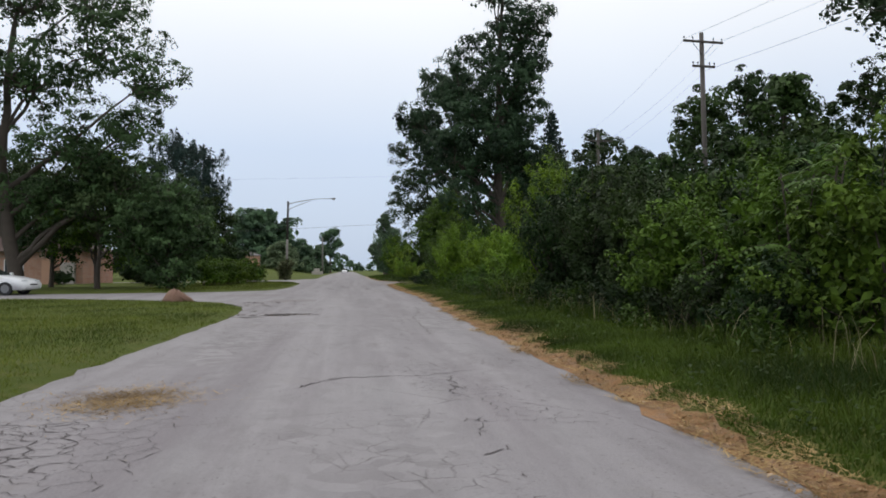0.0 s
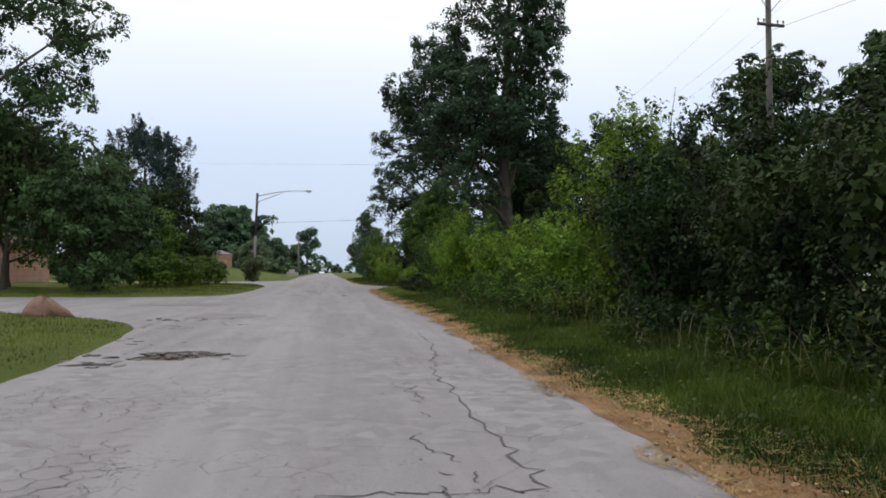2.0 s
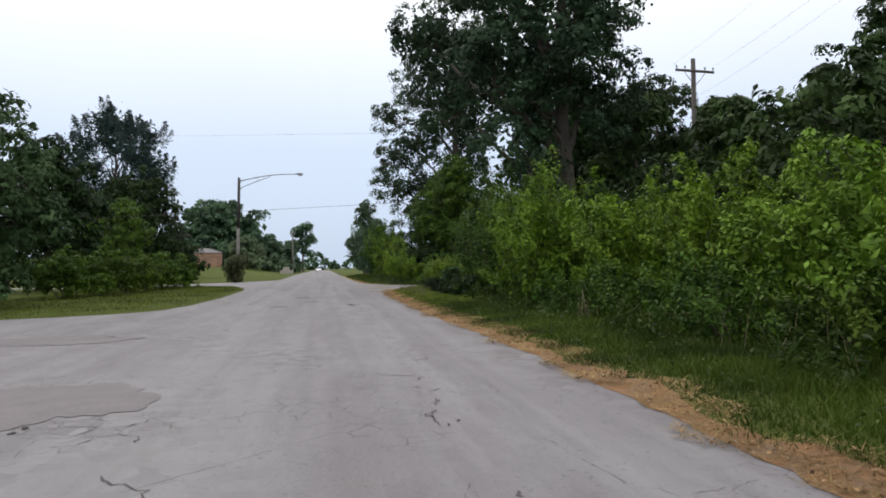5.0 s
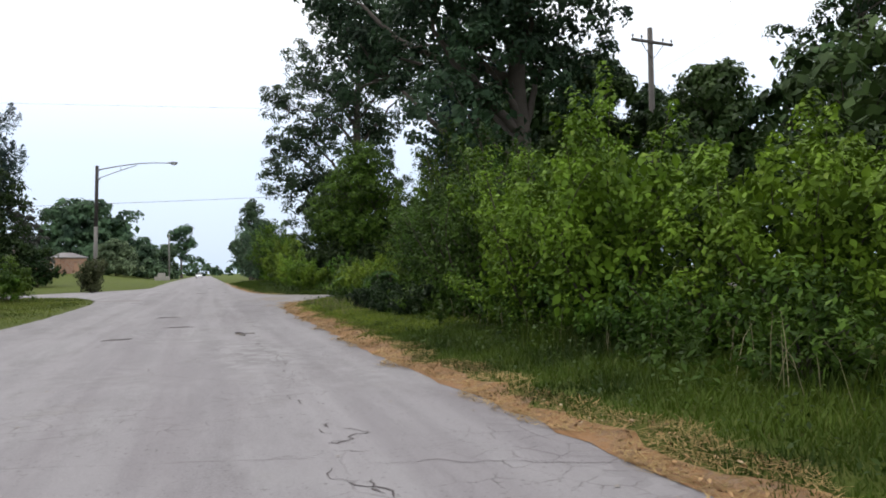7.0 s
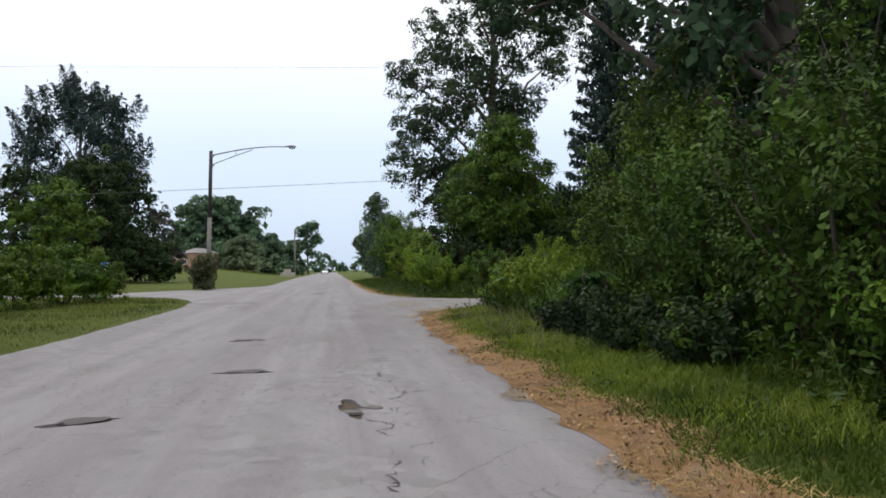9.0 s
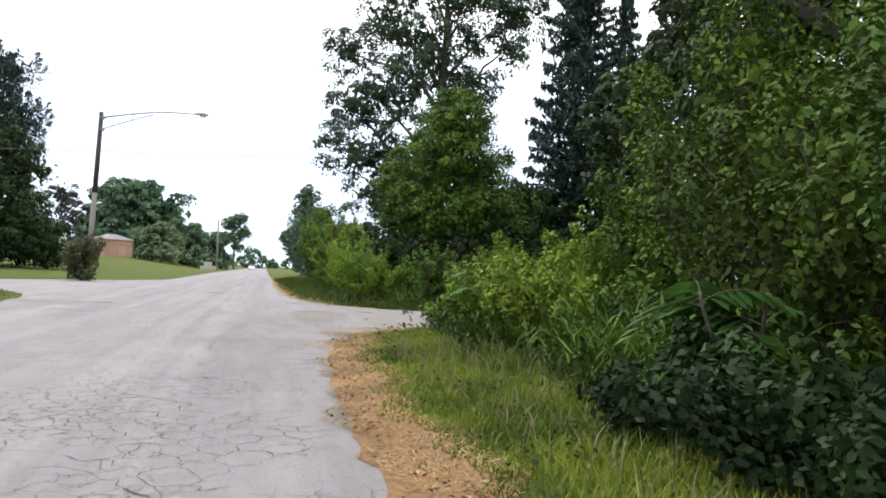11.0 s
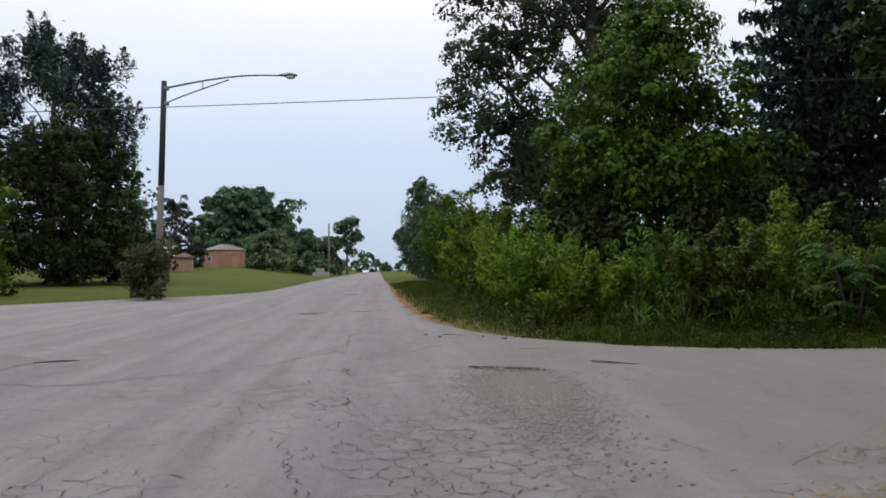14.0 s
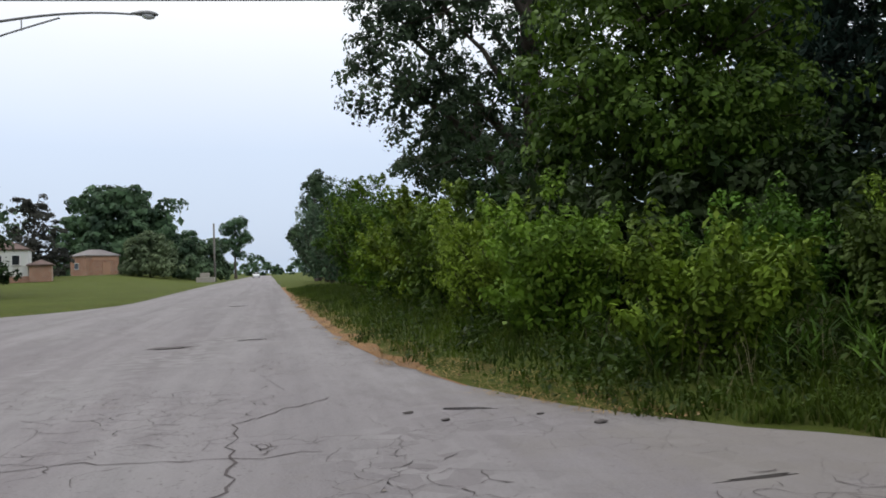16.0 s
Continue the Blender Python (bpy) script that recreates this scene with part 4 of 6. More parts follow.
# ---------- thicket along the near side of the road ----------
# x, y, height, radius, kind (0 yellow-green, 1 green, 2 and 6 darkened as in shade), seed
THICKET = [(6.4, 8.0, 2.6, 1.4, 1, 1), (6.7, 10.6, 3.0, 1.5, 1, 2), (6.2, 13.0, 2.6, 1.3, 1, 3), (6.5, 15.4, 3.3, 1.5, 2, 4), (6.4, 18.0, 3.7, 1.5, 2, 5), (6.5, 20.8, 4.5, 1.7, 2, 6),
           (7.0, 23.8, 5.0, 1.9, 0, 7), (6.5, 26.8, 2.8, 1.4, 4, 8), (6.9, 29.2, 2.5, 1.4, 4, 9), (7.0, 31.8, 2.7, 1.5, 0, 10), (6.8, 34.4, 2.8, 1.5, 0, 11), (5.7, 36.8, 3.5, 1.5, 0, 12),
           (5.7, 39.4, 3.3, 1.5, 0, 13), (5.8, 42.2, 3.9, 1.7, 6, 14), (8.2, 45.5, 4.4, 1.4, 6, 24), (6.1, 45.3, 3.4, 1.6, 6, 15)]
THICKET2 = [(6.7, 48.0, 3.4, 1.7, 6, 16), (7.6, 50.2, 5.4, 1.5, 1, 17), (8.2, 53.2, 3.4, 1.6, 1, 18), (5.8, 52.4, 1.55, 1.05, 4, 19), (5.8, 54.3, 1.6, 1.05, 4, 20), (6.3, 56.2, 1.4, 0.95, 3, 23), (7.6, 55.4, 2.0, 1.2, 4, 21), (10.2, 56.4, 2.0, 1.4, 1, 22)]
CORNER = [(5.8, 67.3, 1.5, 1.0, 0, 31), (7.6, 66.3, 1.9, 1.05, 6, 32), (9.7, 66.0, 1.6, 1.0, 1, 33), (11.8, 66.0, 2.0, 1.15, 1, 34), (5.5, 70.4, 2.3, 1.2, 4, 35), (8.2, 69.6, 2.1, 1.2, 3, 36), (10.4, 68.8, 2.4, 1.2, 4, 37), (12.6, 68.9, 2.0, 1.2, 1, 41),
          (14.4, 66.8, 2.4, 1.5, 2, 38), (5.6, 73.6, 2.6, 1.4, 4, 39), (14.0, 71.0, 3.2, 1.8, 2, 40)]
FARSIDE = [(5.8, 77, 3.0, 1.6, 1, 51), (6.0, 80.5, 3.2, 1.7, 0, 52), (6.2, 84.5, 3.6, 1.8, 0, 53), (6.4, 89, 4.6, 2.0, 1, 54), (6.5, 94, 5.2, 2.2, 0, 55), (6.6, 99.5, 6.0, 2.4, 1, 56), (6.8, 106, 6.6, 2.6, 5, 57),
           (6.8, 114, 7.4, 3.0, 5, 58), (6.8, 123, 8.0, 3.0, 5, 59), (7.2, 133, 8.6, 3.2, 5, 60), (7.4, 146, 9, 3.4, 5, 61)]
KIND = ((LEAF_YELLOW, "yellow-green leafy shrub in a roadside thicket"), (LEAF_GREEN, "mid-green leafy bush in a dense roadside thicket"), (LEAF_DARK, "bush with shade put into its dark leaf colour in a roadside thicket"), (LEAF_BRIGHT, "fresh green leafy bush spilling over the corner grass"), (LEAF_LIME, "lime-green leafy shrub in a roadside thicket"), (LEAF_HAZED, "tall green shrub by the road, leaf colour paled for haze"), (LEAF_MID, "leafy shrub with shade-darkened leaf colour in a dense roadside thicket"))
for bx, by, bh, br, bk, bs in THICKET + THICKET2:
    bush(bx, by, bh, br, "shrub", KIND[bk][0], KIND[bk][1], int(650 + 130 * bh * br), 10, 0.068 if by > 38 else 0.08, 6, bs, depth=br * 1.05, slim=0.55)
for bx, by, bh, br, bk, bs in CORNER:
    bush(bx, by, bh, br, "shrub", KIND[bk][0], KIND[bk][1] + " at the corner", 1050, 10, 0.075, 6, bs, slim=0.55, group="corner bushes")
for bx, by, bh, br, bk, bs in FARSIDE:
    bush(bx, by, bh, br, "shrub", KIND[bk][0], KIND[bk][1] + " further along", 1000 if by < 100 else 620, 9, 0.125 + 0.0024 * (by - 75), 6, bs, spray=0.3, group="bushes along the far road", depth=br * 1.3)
# undergrowth at the thicket's foot; the first seven carry shade in dark leaves
rng_u = np.random.default_rng(91)
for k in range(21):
    bush(5.45 + rng_u.uniform(-0.2, 0.35), 8.5 + 2.05 * k + rng_u.uniform(-0.5, 0.5), rng_u.uniform(0.75, 1.25), 0.85, "undergrowth", LEAF_DARK if k < 7 else LEAF_GREEN, "low undergrowth at the foot of the thicket, shade put into its leaf colour" if k < 7 else "low green undergrowth at the foot of the thicket", 260, 10, 0.075, 4, 400 + k, "undergrowth", "undergrowth along the thicket", 0.16, low=0.3)
# Broad-leaved weeds; the shade under the tall bushes is in their colour.
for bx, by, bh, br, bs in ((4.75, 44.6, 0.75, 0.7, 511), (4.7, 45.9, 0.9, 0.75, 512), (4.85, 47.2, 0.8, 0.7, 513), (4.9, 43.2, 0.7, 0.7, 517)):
    bush(bx, by, bh, br, "undergrowth", LEAF_DARK, "low broad-leaved undergrowth spilling over the grass, leaves darkened as shade", 520, 10, 0.066, 4, bs, "undergrowth", "undergrowth along the thicket", low=0.4, slim=0.6)
for bx, by, bh, br, bs in ((5.6, 56.9, 0.45, 0.5, 501), (6.5, 57.5, 0.65, 0.6, 502), (7.3, 57.9, 0.85, 0.65, 503), (8.3, 58.0, 0.9, 0.7, 504)):
    bush(bx, by, bh, br, "weeds", LEAF_VINE, "low leafy weeds at the grass corner", 220, 10, 0.07, 5, bs, "corner_weeds", "weeds at the grass corner", 0.12, low=0.35)
# second row closes the thicket; its dark leaf colour stands for deep shade
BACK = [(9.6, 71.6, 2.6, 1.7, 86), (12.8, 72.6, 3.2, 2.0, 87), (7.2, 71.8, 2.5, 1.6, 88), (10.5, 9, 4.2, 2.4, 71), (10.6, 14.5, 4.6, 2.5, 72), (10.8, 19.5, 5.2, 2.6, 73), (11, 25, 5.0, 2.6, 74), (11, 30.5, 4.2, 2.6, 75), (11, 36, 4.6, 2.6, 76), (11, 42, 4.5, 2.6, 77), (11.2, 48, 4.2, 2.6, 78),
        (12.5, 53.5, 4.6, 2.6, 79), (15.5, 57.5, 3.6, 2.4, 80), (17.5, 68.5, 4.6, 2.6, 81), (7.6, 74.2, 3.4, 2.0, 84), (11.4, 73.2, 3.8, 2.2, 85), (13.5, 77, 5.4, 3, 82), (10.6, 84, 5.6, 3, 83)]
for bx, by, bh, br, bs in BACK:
    bush(bx, by, bh, br, "shrub", LEAF_DARK, "understorey shrub behind the roadside thicket, leaves darkened as shade", 480, 9, 0.21, 6, bs, spray=0.3, group="understorey shrubs", low=0.3)
tree(6.8, 143, 12, [(0, 0, 5, 2.6, 2.4, 2), (0.4, 0, 7.6, 2.2, 1.9, 1.8), (0.2, 0, 10, 1.5, 1.3, 1.5), (0.1, 0, 11.4, 0.8, 0.7, 0.8)], LEAF_OAK, "slender tree rising above far roadside bushes", 0.2, 700, 9, 0.34, 0.4, 0.25, 33, "slender_tree", twigs=40)
SUMACS = [(6.3, 9.3, 2.7, 60, 0.75, 2, 5), (5.9, 11.0, 1.9, 36, 0.65, 3, 4), (5.5, 53.9, 1.4, 24, 0.5, 4, 4), (6.1, 56.4, 1.3, 24, 0.45, 5, 4), (9.3, 64.9, 1.6, 30, 0.5, 6, 5)]
for sx, sy, sh, sf, slen, ss, sst in SUMACS:
    sumac(sx, sy, sh, "sumac with long pinnate leaves at the grass edge", sf, slen, ss, sst, 0.55, 0.105)

sumac(5.0, 47.1, 1.1, "low sumac with broad leaflets at the edge of uncut grass", 15, 0.6, 1, 3, 0.35, 0.15)

# ---------- left side: maple, hedge and field trees ----------
tree(-19.6, 46.5, 20, [(-3, 0, 8, 3.4, 3.4, 2.2), (3.4, 0, 8.5, 3.0, 3, 1.9), (6.6, 0, 9.6, 2.3, 2.3, 1.4), (7.6, -0.5, 12.4, 2.2, 2.2, 1.5), (1, 0, 12.5, 3.6, 3.4, 2.4), (5, 0, 14.6, 3.0, 3, 2.2), (-3.6, 0, 13, 3.4, 3.4, 2.4), (0.5, 0, 17.5, 3.4, 3.4, 2.2), (-0.5, 1.5, 5.4, 3.6, 3, 1.5), (4.5, 1, 17.5, 2.6, 2.6, 1.8), (2.2, 0, 5.2, 2.4, 2.2, 1.3), (5.2, 0.5, 5.6, 2.2, 2, 1.2), (7.4, 0, 6.8, 1.7, 1.7, 1.1)],
     LEAF_MAPLE, "broad maple with dark limbs spreading over the drive", 0.44, 6500, 10, 0.17, 0.3, 0.6, 41, "maple_tree", fork=0.2, twigs=260, tuft=60)
tree(-10.4, 44.5, 7.0, [(0, 0, 2.4, 2.2, 2.2, 1.7), (-2.4, 0.5, 3.0, 1.5, 1.5, 1.2), (-1.2, 0, 3.8, 1.9, 1.9, 1.3), (1.0, 0, 3.9, 1.6, 1.6, 1.2), (0, 0, 5.4, 1.8, 1.8, 1.2), (0.2, 0, 1.0, 1.4, 1.4, 0.9), (1.6, 0, 2.6, 1.1, 1.1, 0.8)], LEAF_MAPLE, "small shade tree with drooping foliage down to the lawn", 0.14, 1500, 10, 0.17, 0.26, 0.08, 42, "small_tree")
tree(-16.5, 51, 9.6, round_lobes(4.2, 9.6, 8, 43, 0.12), LEAF_GREEN, "mid-green garden tree beside a brick house", 0.14, 1100, 10, 0.2, 0.32, 0.08, 43, "garden_tree")
tree(-15.4, 47.6, 8.2, round_lobes(3.8, 8.2, 9, 60, 0.3, 0.66, 0.4), LEAF_MAPLE, "mid-green shade tree with low drooping boughs on the lawn", 0.16, 1500, 10, 0.17, 0.3, 0.3, 60, "shade_tree", tuft=60)
tree(-20.5, 54, 7.6, round_lobes(3.8, 7.6, 8, 61, 0.2), LEAF_WOOD, "dark garden tree shading a brick house", 0.16, 1100, 10, 0.2, 0.32, 0.2, 61, "garden_tree", tuft=60)
tree(-14.6, 63, 8.4, round_lobes(3.6, 8.4, 8, 44, 0.12), LEAF_DARK, "dark garden tree behind a clipped hedge", 0.16, 1200, 10, 0.24, 0.35, 0.1, 44, "garden_tree")
tree(-28, 70, 11, round_lobes(5, 11, 8, 45, 0.15), LEAF_DARK, "dark garden tree behind a brick house", 0.2, 1200, 9, 0.3, 0.45, 0.1, 45, "garden_tree")
HEDGE = [(-9.6, 50.5, 1.95, 1.5, 1), (-9.3, 53.8, 1.9, 1.5, 2), (-9.0, 57.2, 1.9, 1.6, 3), (-8.8, 60.6, 2.0, 1.6, 4), (-8.6, 64.0, 1.95, 1.5, 5), (-8.4, 67.0, 1.85, 1.35, 6)]
for hx, hy, hh, hr, hs in HEDGE:
    bush(hx, hy, hh, hr, "hedge", LEAF_HEDGE, "rounded mid-green hedge bush on the lawn", 560, 10, 0.125, 6, 200 + hs, "hedge_bush", "hedge row", 0.15, low=0.35, round_form=True)
for hx, hy, hh, hr, hs in ((-18.6, 67, 1.9, 1.35, 7), (-16.6, 67.5, 1.8, 1.1, 8), (-22.6, 62, 1.1, 1.0, 9), (-13.2, 52, 1.4, 1.3, 10)):
    bush(hx, hy, hh, hr, "shrub", LEAF_DARK, "clipped rounded dark garden shrub on the lawn", 340, 10, 0.13, 6, 200 + hs, "garden_shrub", "garden shrubs", 0.13, low=0.4, round_form=True)
tree(-26, 120, 22.6, round_lobes(8.6, 22.6, 18, 46, 0.25, 0.68, 0.25, 1.0, 1.3), LEAF_TEAL, "tall blue-green tree with upswept spiky branch tips", 0.35, 5600, 10, 0.25, 0.34, 0.3, 46, "spiky_tree", uneven=0.4, slim=0.5, feather=2.6, upright=2.0, tuft=150)
tree(-22.6, 113, 12.4, round_lobes(7.6, 12.4, 12, 47, 0.04, 0.64, 0.4, skirt=9), LEAF_DARK, "dome-shaped dark green tree touching the field", 0.25, 3000, 10, 0.3, 0.4, 0.0, 47, "dome_tree")
tree(-17.4, 88.0, 7.4, round_lobes(3.2, 7.4, 7, 48, 0.12, skirt=6), LEAF_GREEN, "light green field tree by the side street", 0.14, 1000, 10, 0.24, 0.34, 0.08, 48, "field_tree")
tree(-26.5, 104, 10.6, round_lobes(5.6, 10.6, 9, 49, 0.05, skirt=8), LEAF_DARK, "dark tree at the edge of the field", 0.2, 1000, 9, 0.32, 0.4, 0.08, 49, "field_tree")
tree(-24.5, 206, 15.6, round_lobes(11, 15.6, 12, 50, 0.08, 0.62, 0.4, skirt=8), LEAF_HAZED, "broad dome-shaped tree beyond the mown field", 0.4, 2300, 9, 0.8, 0.8, 0.0, 50, "distant_tree", "trees beyond the field")
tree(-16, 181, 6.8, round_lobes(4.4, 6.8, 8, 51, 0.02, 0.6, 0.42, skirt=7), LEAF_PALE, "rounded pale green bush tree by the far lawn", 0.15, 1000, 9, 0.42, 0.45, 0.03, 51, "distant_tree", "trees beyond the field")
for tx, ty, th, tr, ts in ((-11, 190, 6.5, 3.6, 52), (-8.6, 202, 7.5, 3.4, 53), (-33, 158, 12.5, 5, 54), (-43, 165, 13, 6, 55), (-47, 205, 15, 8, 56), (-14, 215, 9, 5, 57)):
    tree(tx, ty, th, round_lobes(tr, th, 7, ts, 0.08, skirt=6), LEAF_HAZED, "distant leafy tree beyond the mown field", 0.2, 480, 9, 0.6, 0.55, 0.12, ts, "distant_tree", "trees beyond the field", twigs=40)
tree(-30.5, 176, 11.5, round_lobes(4.4, 11.5, 8, 59, 0.1, skirt=5), LEAF_RED, "dull dark purplish-green tree beyond the mown field", 0.2, 700, 9, 0.42, 0.45, 0.62, 59, "distant_tree", "trees beyond the field", twigs=40)
tree(-3.6 - 2.4, 243, 14.6, [(-1.4, 0, 8.2, 2.2, 2.2, 1.6), (1.6, 0, 9.4, 2.3, 2.3, 1.7), (-1.0, 0, 12, 2.2, 2.2, 1.5), (1.2, 0, 13.2, 1.9, 1.9, 1.3), (0.2, 0, 6.0, 1.5, 1.5, 1.2)], LEAF_HAZED, "lone open-crowned tree beside the far road", 0.35, 800, 9, 0.42, 0.5, 0.3, 58, "lone_tree", twigs=50)


for hx, hy, hh, hr, hs in ((-15.6, 110, 3.4, 2.4, 11), (-19.5, 107, 3.8, 2.8, 12), (-23.5, 103, 3.6, 2.8, 13), (-27.5, 99, 3.4, 2.8, 14), (-20.5, 93, 2.4, 2.2, 15), (-31, 96, 3.6, 3, 16)):
    bush(hx, hy, hh, hr, "shrub", LEAF_DARK, "dark shrub under the field trees", 330, 10, 0.25, 6, 200 + hs, "field_shrub", "shrubs under field trees", 0.3, low=0.3)


def far_woods():
    rng = np.random.default_rng(77)
    lob = []
    for k in range(70):
        x = rng.uniform(-160, 160)
        lob.append((x, rng.uniform(430, 500), rng.uniform(1, 4), rng.uniform(8, 14), 6, rng.uniform(5, 8)))
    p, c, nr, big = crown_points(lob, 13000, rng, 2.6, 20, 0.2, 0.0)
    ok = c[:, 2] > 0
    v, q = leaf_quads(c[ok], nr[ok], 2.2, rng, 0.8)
    ob = new("far_woods", mesh_np("far_woods", v, q, LEAF_HAZED))
    return tagged(ob, "line of distant woods at the end of the road, haze put into its leaf colour", "woods", kind="stuff")


far_woods()

# ---------- grass ----------
def grass_object(name, label, chunks, material):
    verts, quads, tris, n = [], [], [], 0
    for v, (q, t) in chunks:
        verts.append(v), quads.append(q + n), tris.append(t + n)
        n += len(v)
    ob = new(name, mesh_np(name, np.concatenate(verts), [np.concatenate(quads), np.concatenate(tris)], material))
    return tagged(ob, label, "grass", kind="stuff")


def verge_grass():
    chunks = []
    for x0, x1, y0, y1, n, seed in ((2.5, 7.0, 2.5, 20, 32000, 1), (2.5, 7.0, 20, 40, 26000, 2), (4.4, 8.5, 40, 59, 16000, 3)):
        p, sd, rng = sown(x0, x1, y0, y1, n, seed, 0.4)
        wild = 0.5 + 0.5 * np.sin(p[:, 0] * 2.3 + 1.7 * np.sin(p[:, 1] * 0.9)) * np.sin(p[:, 1] * 1.3)
        h = (0.05 + 0.09 * ease(sd, 0.5, 1.6) + 0.16 * ease(sd, 2.0, 3.0) * wild) * rng.uniform(0.5, 1.4, len(p))
        chunks.append(blades(p, h, 0.008 + 0.012 * rng.random(len(p)), rng, 0.5))
    for x0, x1, y0, y1, n, seed in ((2.5, 4.8, 2.5, 22, 62000, 61), (2.5, 4.9, 22, 42, 42000, 62)):
        p, sd, rng = sown(x0, x1, y0, y1, n, seed, 0.22)
        h = (0.05 + 0.08 * ease(sd, 0.4, 1.2)) * rng.uniform(0.5, 1.5, len(p))
        chunks.append(blades(p, h, 0.008 + 0.01 * rng.random(len(p)), rng, 0.7, True))
    for x0, x1, y0, y1, n, seed in ((3.2, 16, 63.2, 65.4, 26000, 45), (3.2, 16, 63.2, 66, 14000, 44), (2.4, 12, 64, 75, 15000, 4), (2.4, 6.5, 75, 110, 14000, 5)):
        p, sd, rng = sown(x0, x1, y0, y1, n, seed, -0.04 if seed in (44, 45) else 0.2)
        h = (0.10 + 0.2 * ease(sd, 0.3, 2.0)) * rng.uniform(0.5, 1.4, len(p))
        chunks.append(blades(p, h, 0.014 + 0.016 * rng.random(len(p)), rng, 0.5))
    return grass_object("verge_grass", "uncut green and straw grass along the road verge", chunks, GRASS_TALL)


def meadow_grass():
    p, sd, rng = sown(2.5, 4.9, 40, 59, 62000, 3, 0.32)
    wild = 0.5 + 0.5 * np.sin(p[:, 0] * 2.3 + 1.7 * np.sin(p[:, 1] * 0.9)) * np.sin(p[:, 1] * 1.3)
    h = (0.05 + 0.1 * ease(sd, 0.4, 1.4) + 0.14 * ease(sd, 1.6, 2.6) * wild) * rng.uniform(0.5, 1.4, len(p))
    chunks = [blades(p, h, 0.007 + 0.009 * rng.random(len(p)), rng, 0.75)]
    return grass_object("meadow_grass", "yellow-green uncut grass on the grass corner", chunks, GRASS_MEADOW)


meadow_grass()


def lawn_grass():
    chunks = []
    for x0, x1, y0, y1, n, seed in ((-11, -2.7, 5, 18, 44000, 6), (-14, -2.7, 18, 31, 30000, 7), (-12, -3.6, 38, 71, 30000, 8)):
        p, sd, rng = sown(x0, x1, y0, y1, n, seed, 0.1)
        h = (0.035 + 0.03 * ease(sd, 0.2, 1.0)) * rng.uniform(0.5, 1.6, len(p))
        w = 0.008 + 0.01 * rng.random(len(p)) + 0.00022 * np.maximum(0, p[:, 1] - 10)
        chunks.append(blades(p, h + 0.0004 * np.maximum(0, p[:, 1] - 20), w, rng, 0.6, True))
    return grass_object("lawn_grass", "short mown lawn grass with dry tips", chunks, GRASS_LAWN)


def tall_stalks():
    chunks = []
    for x0, x1, y0, y1, n, seed in ((4.4, 6.2, 4, 24, 420, 11), (4.6, 6.2, 24, 46, 260, 12), (4.4, 6.6, 46, 58, 60, 13), (3.5, 5.4, 45, 53, 1200, 16), (5, 13, 66, 69, 400, 14)):
        p, sd, rng = sown(x0, x1, y0, y1, n, seed, 0.6)
        chunks.append(blades(p, rng.uniform(0.3, 0.8, len(p)) if seed != 16 else rng.uniform(0.1, 0.34, len(p)), np.full(len(p), 0.009), rng, 0.45))
    return grass_object("tall_dry_grass", "tall pale seed stalks at the foot of bushes", chunks, STALK_DRY)


def tall_green():
    chunks = []
    for x0, x1, y0, y1, n, seed in ((4.3, 6.4, 4, 24, 15000, 15), (4.5, 6.4, 24, 46, 13000, 16), (4.6, 7.5, 46, 58, 9000, 17)):
        p, sd, rng = sown(x0, x1, y0, y1, n, seed, 1.9)
        wild = 0.5 + 0.5 * np.sin(p[:, 1] * 1.1 + p[:, 0])
        chunks.append(blades(p, rng.uniform(0.12, 0.42, len(p)) * (0.25 + 0.8 * wild), 0.01 + 0.012 * rng.random(len(p)), rng, 0.4))
    return grass_object("tall_green_grass", "tall green grass and weeds under the thicket", chunks, GRASS_TALL)


def verge_weeds():
    """Low broad-leaved weeds in the verge."""
    cs, ns, rng = [], [], np.random.default_rng(19)
    for x0, x1, y0, y1, n, seed in ((2.6, 5.0, 3, 30, 380, 21), (2.7, 5.2, 30, 58, 480, 22), (3.2, 15, 63.6, 67.5, 1700, 23), (4.2, 8, 56.2, 59, 900, 25), (3.2, 5.5, 67, 76, 350, 24)):
        p, sd, r2 = sown(x0, x1, y0, y1, n, seed, 0.0 if y0 > 60 else 0.5)
        per = 9
        j = r2.normal(0, 0.075, (len(p), per, 3)) * r2.uniform(0.6, 1.7, (len(p), 1, 1))
        j[:, :, 2] = np.abs(j[:, :, 2]) * 1.1 + 0.04
        cs.append((p[:, None, :] + j).reshape(-1, 3))
        ns.append(r2.normal(0, 0.4, (len(p) * per, 3)) + np.array([0, 0, 1.0]))
    v, q = leaf_quads(np.concatenate(cs), np.concatenate(ns), 0.045, rng, 0.6)
    ob = new("verge_weeds", mesh_np("verge_weeds", v, q, LEAF_VINE))
    return tagged(ob, "low broad-leaved green weeds in the verge", "weeds", kind="stuff")


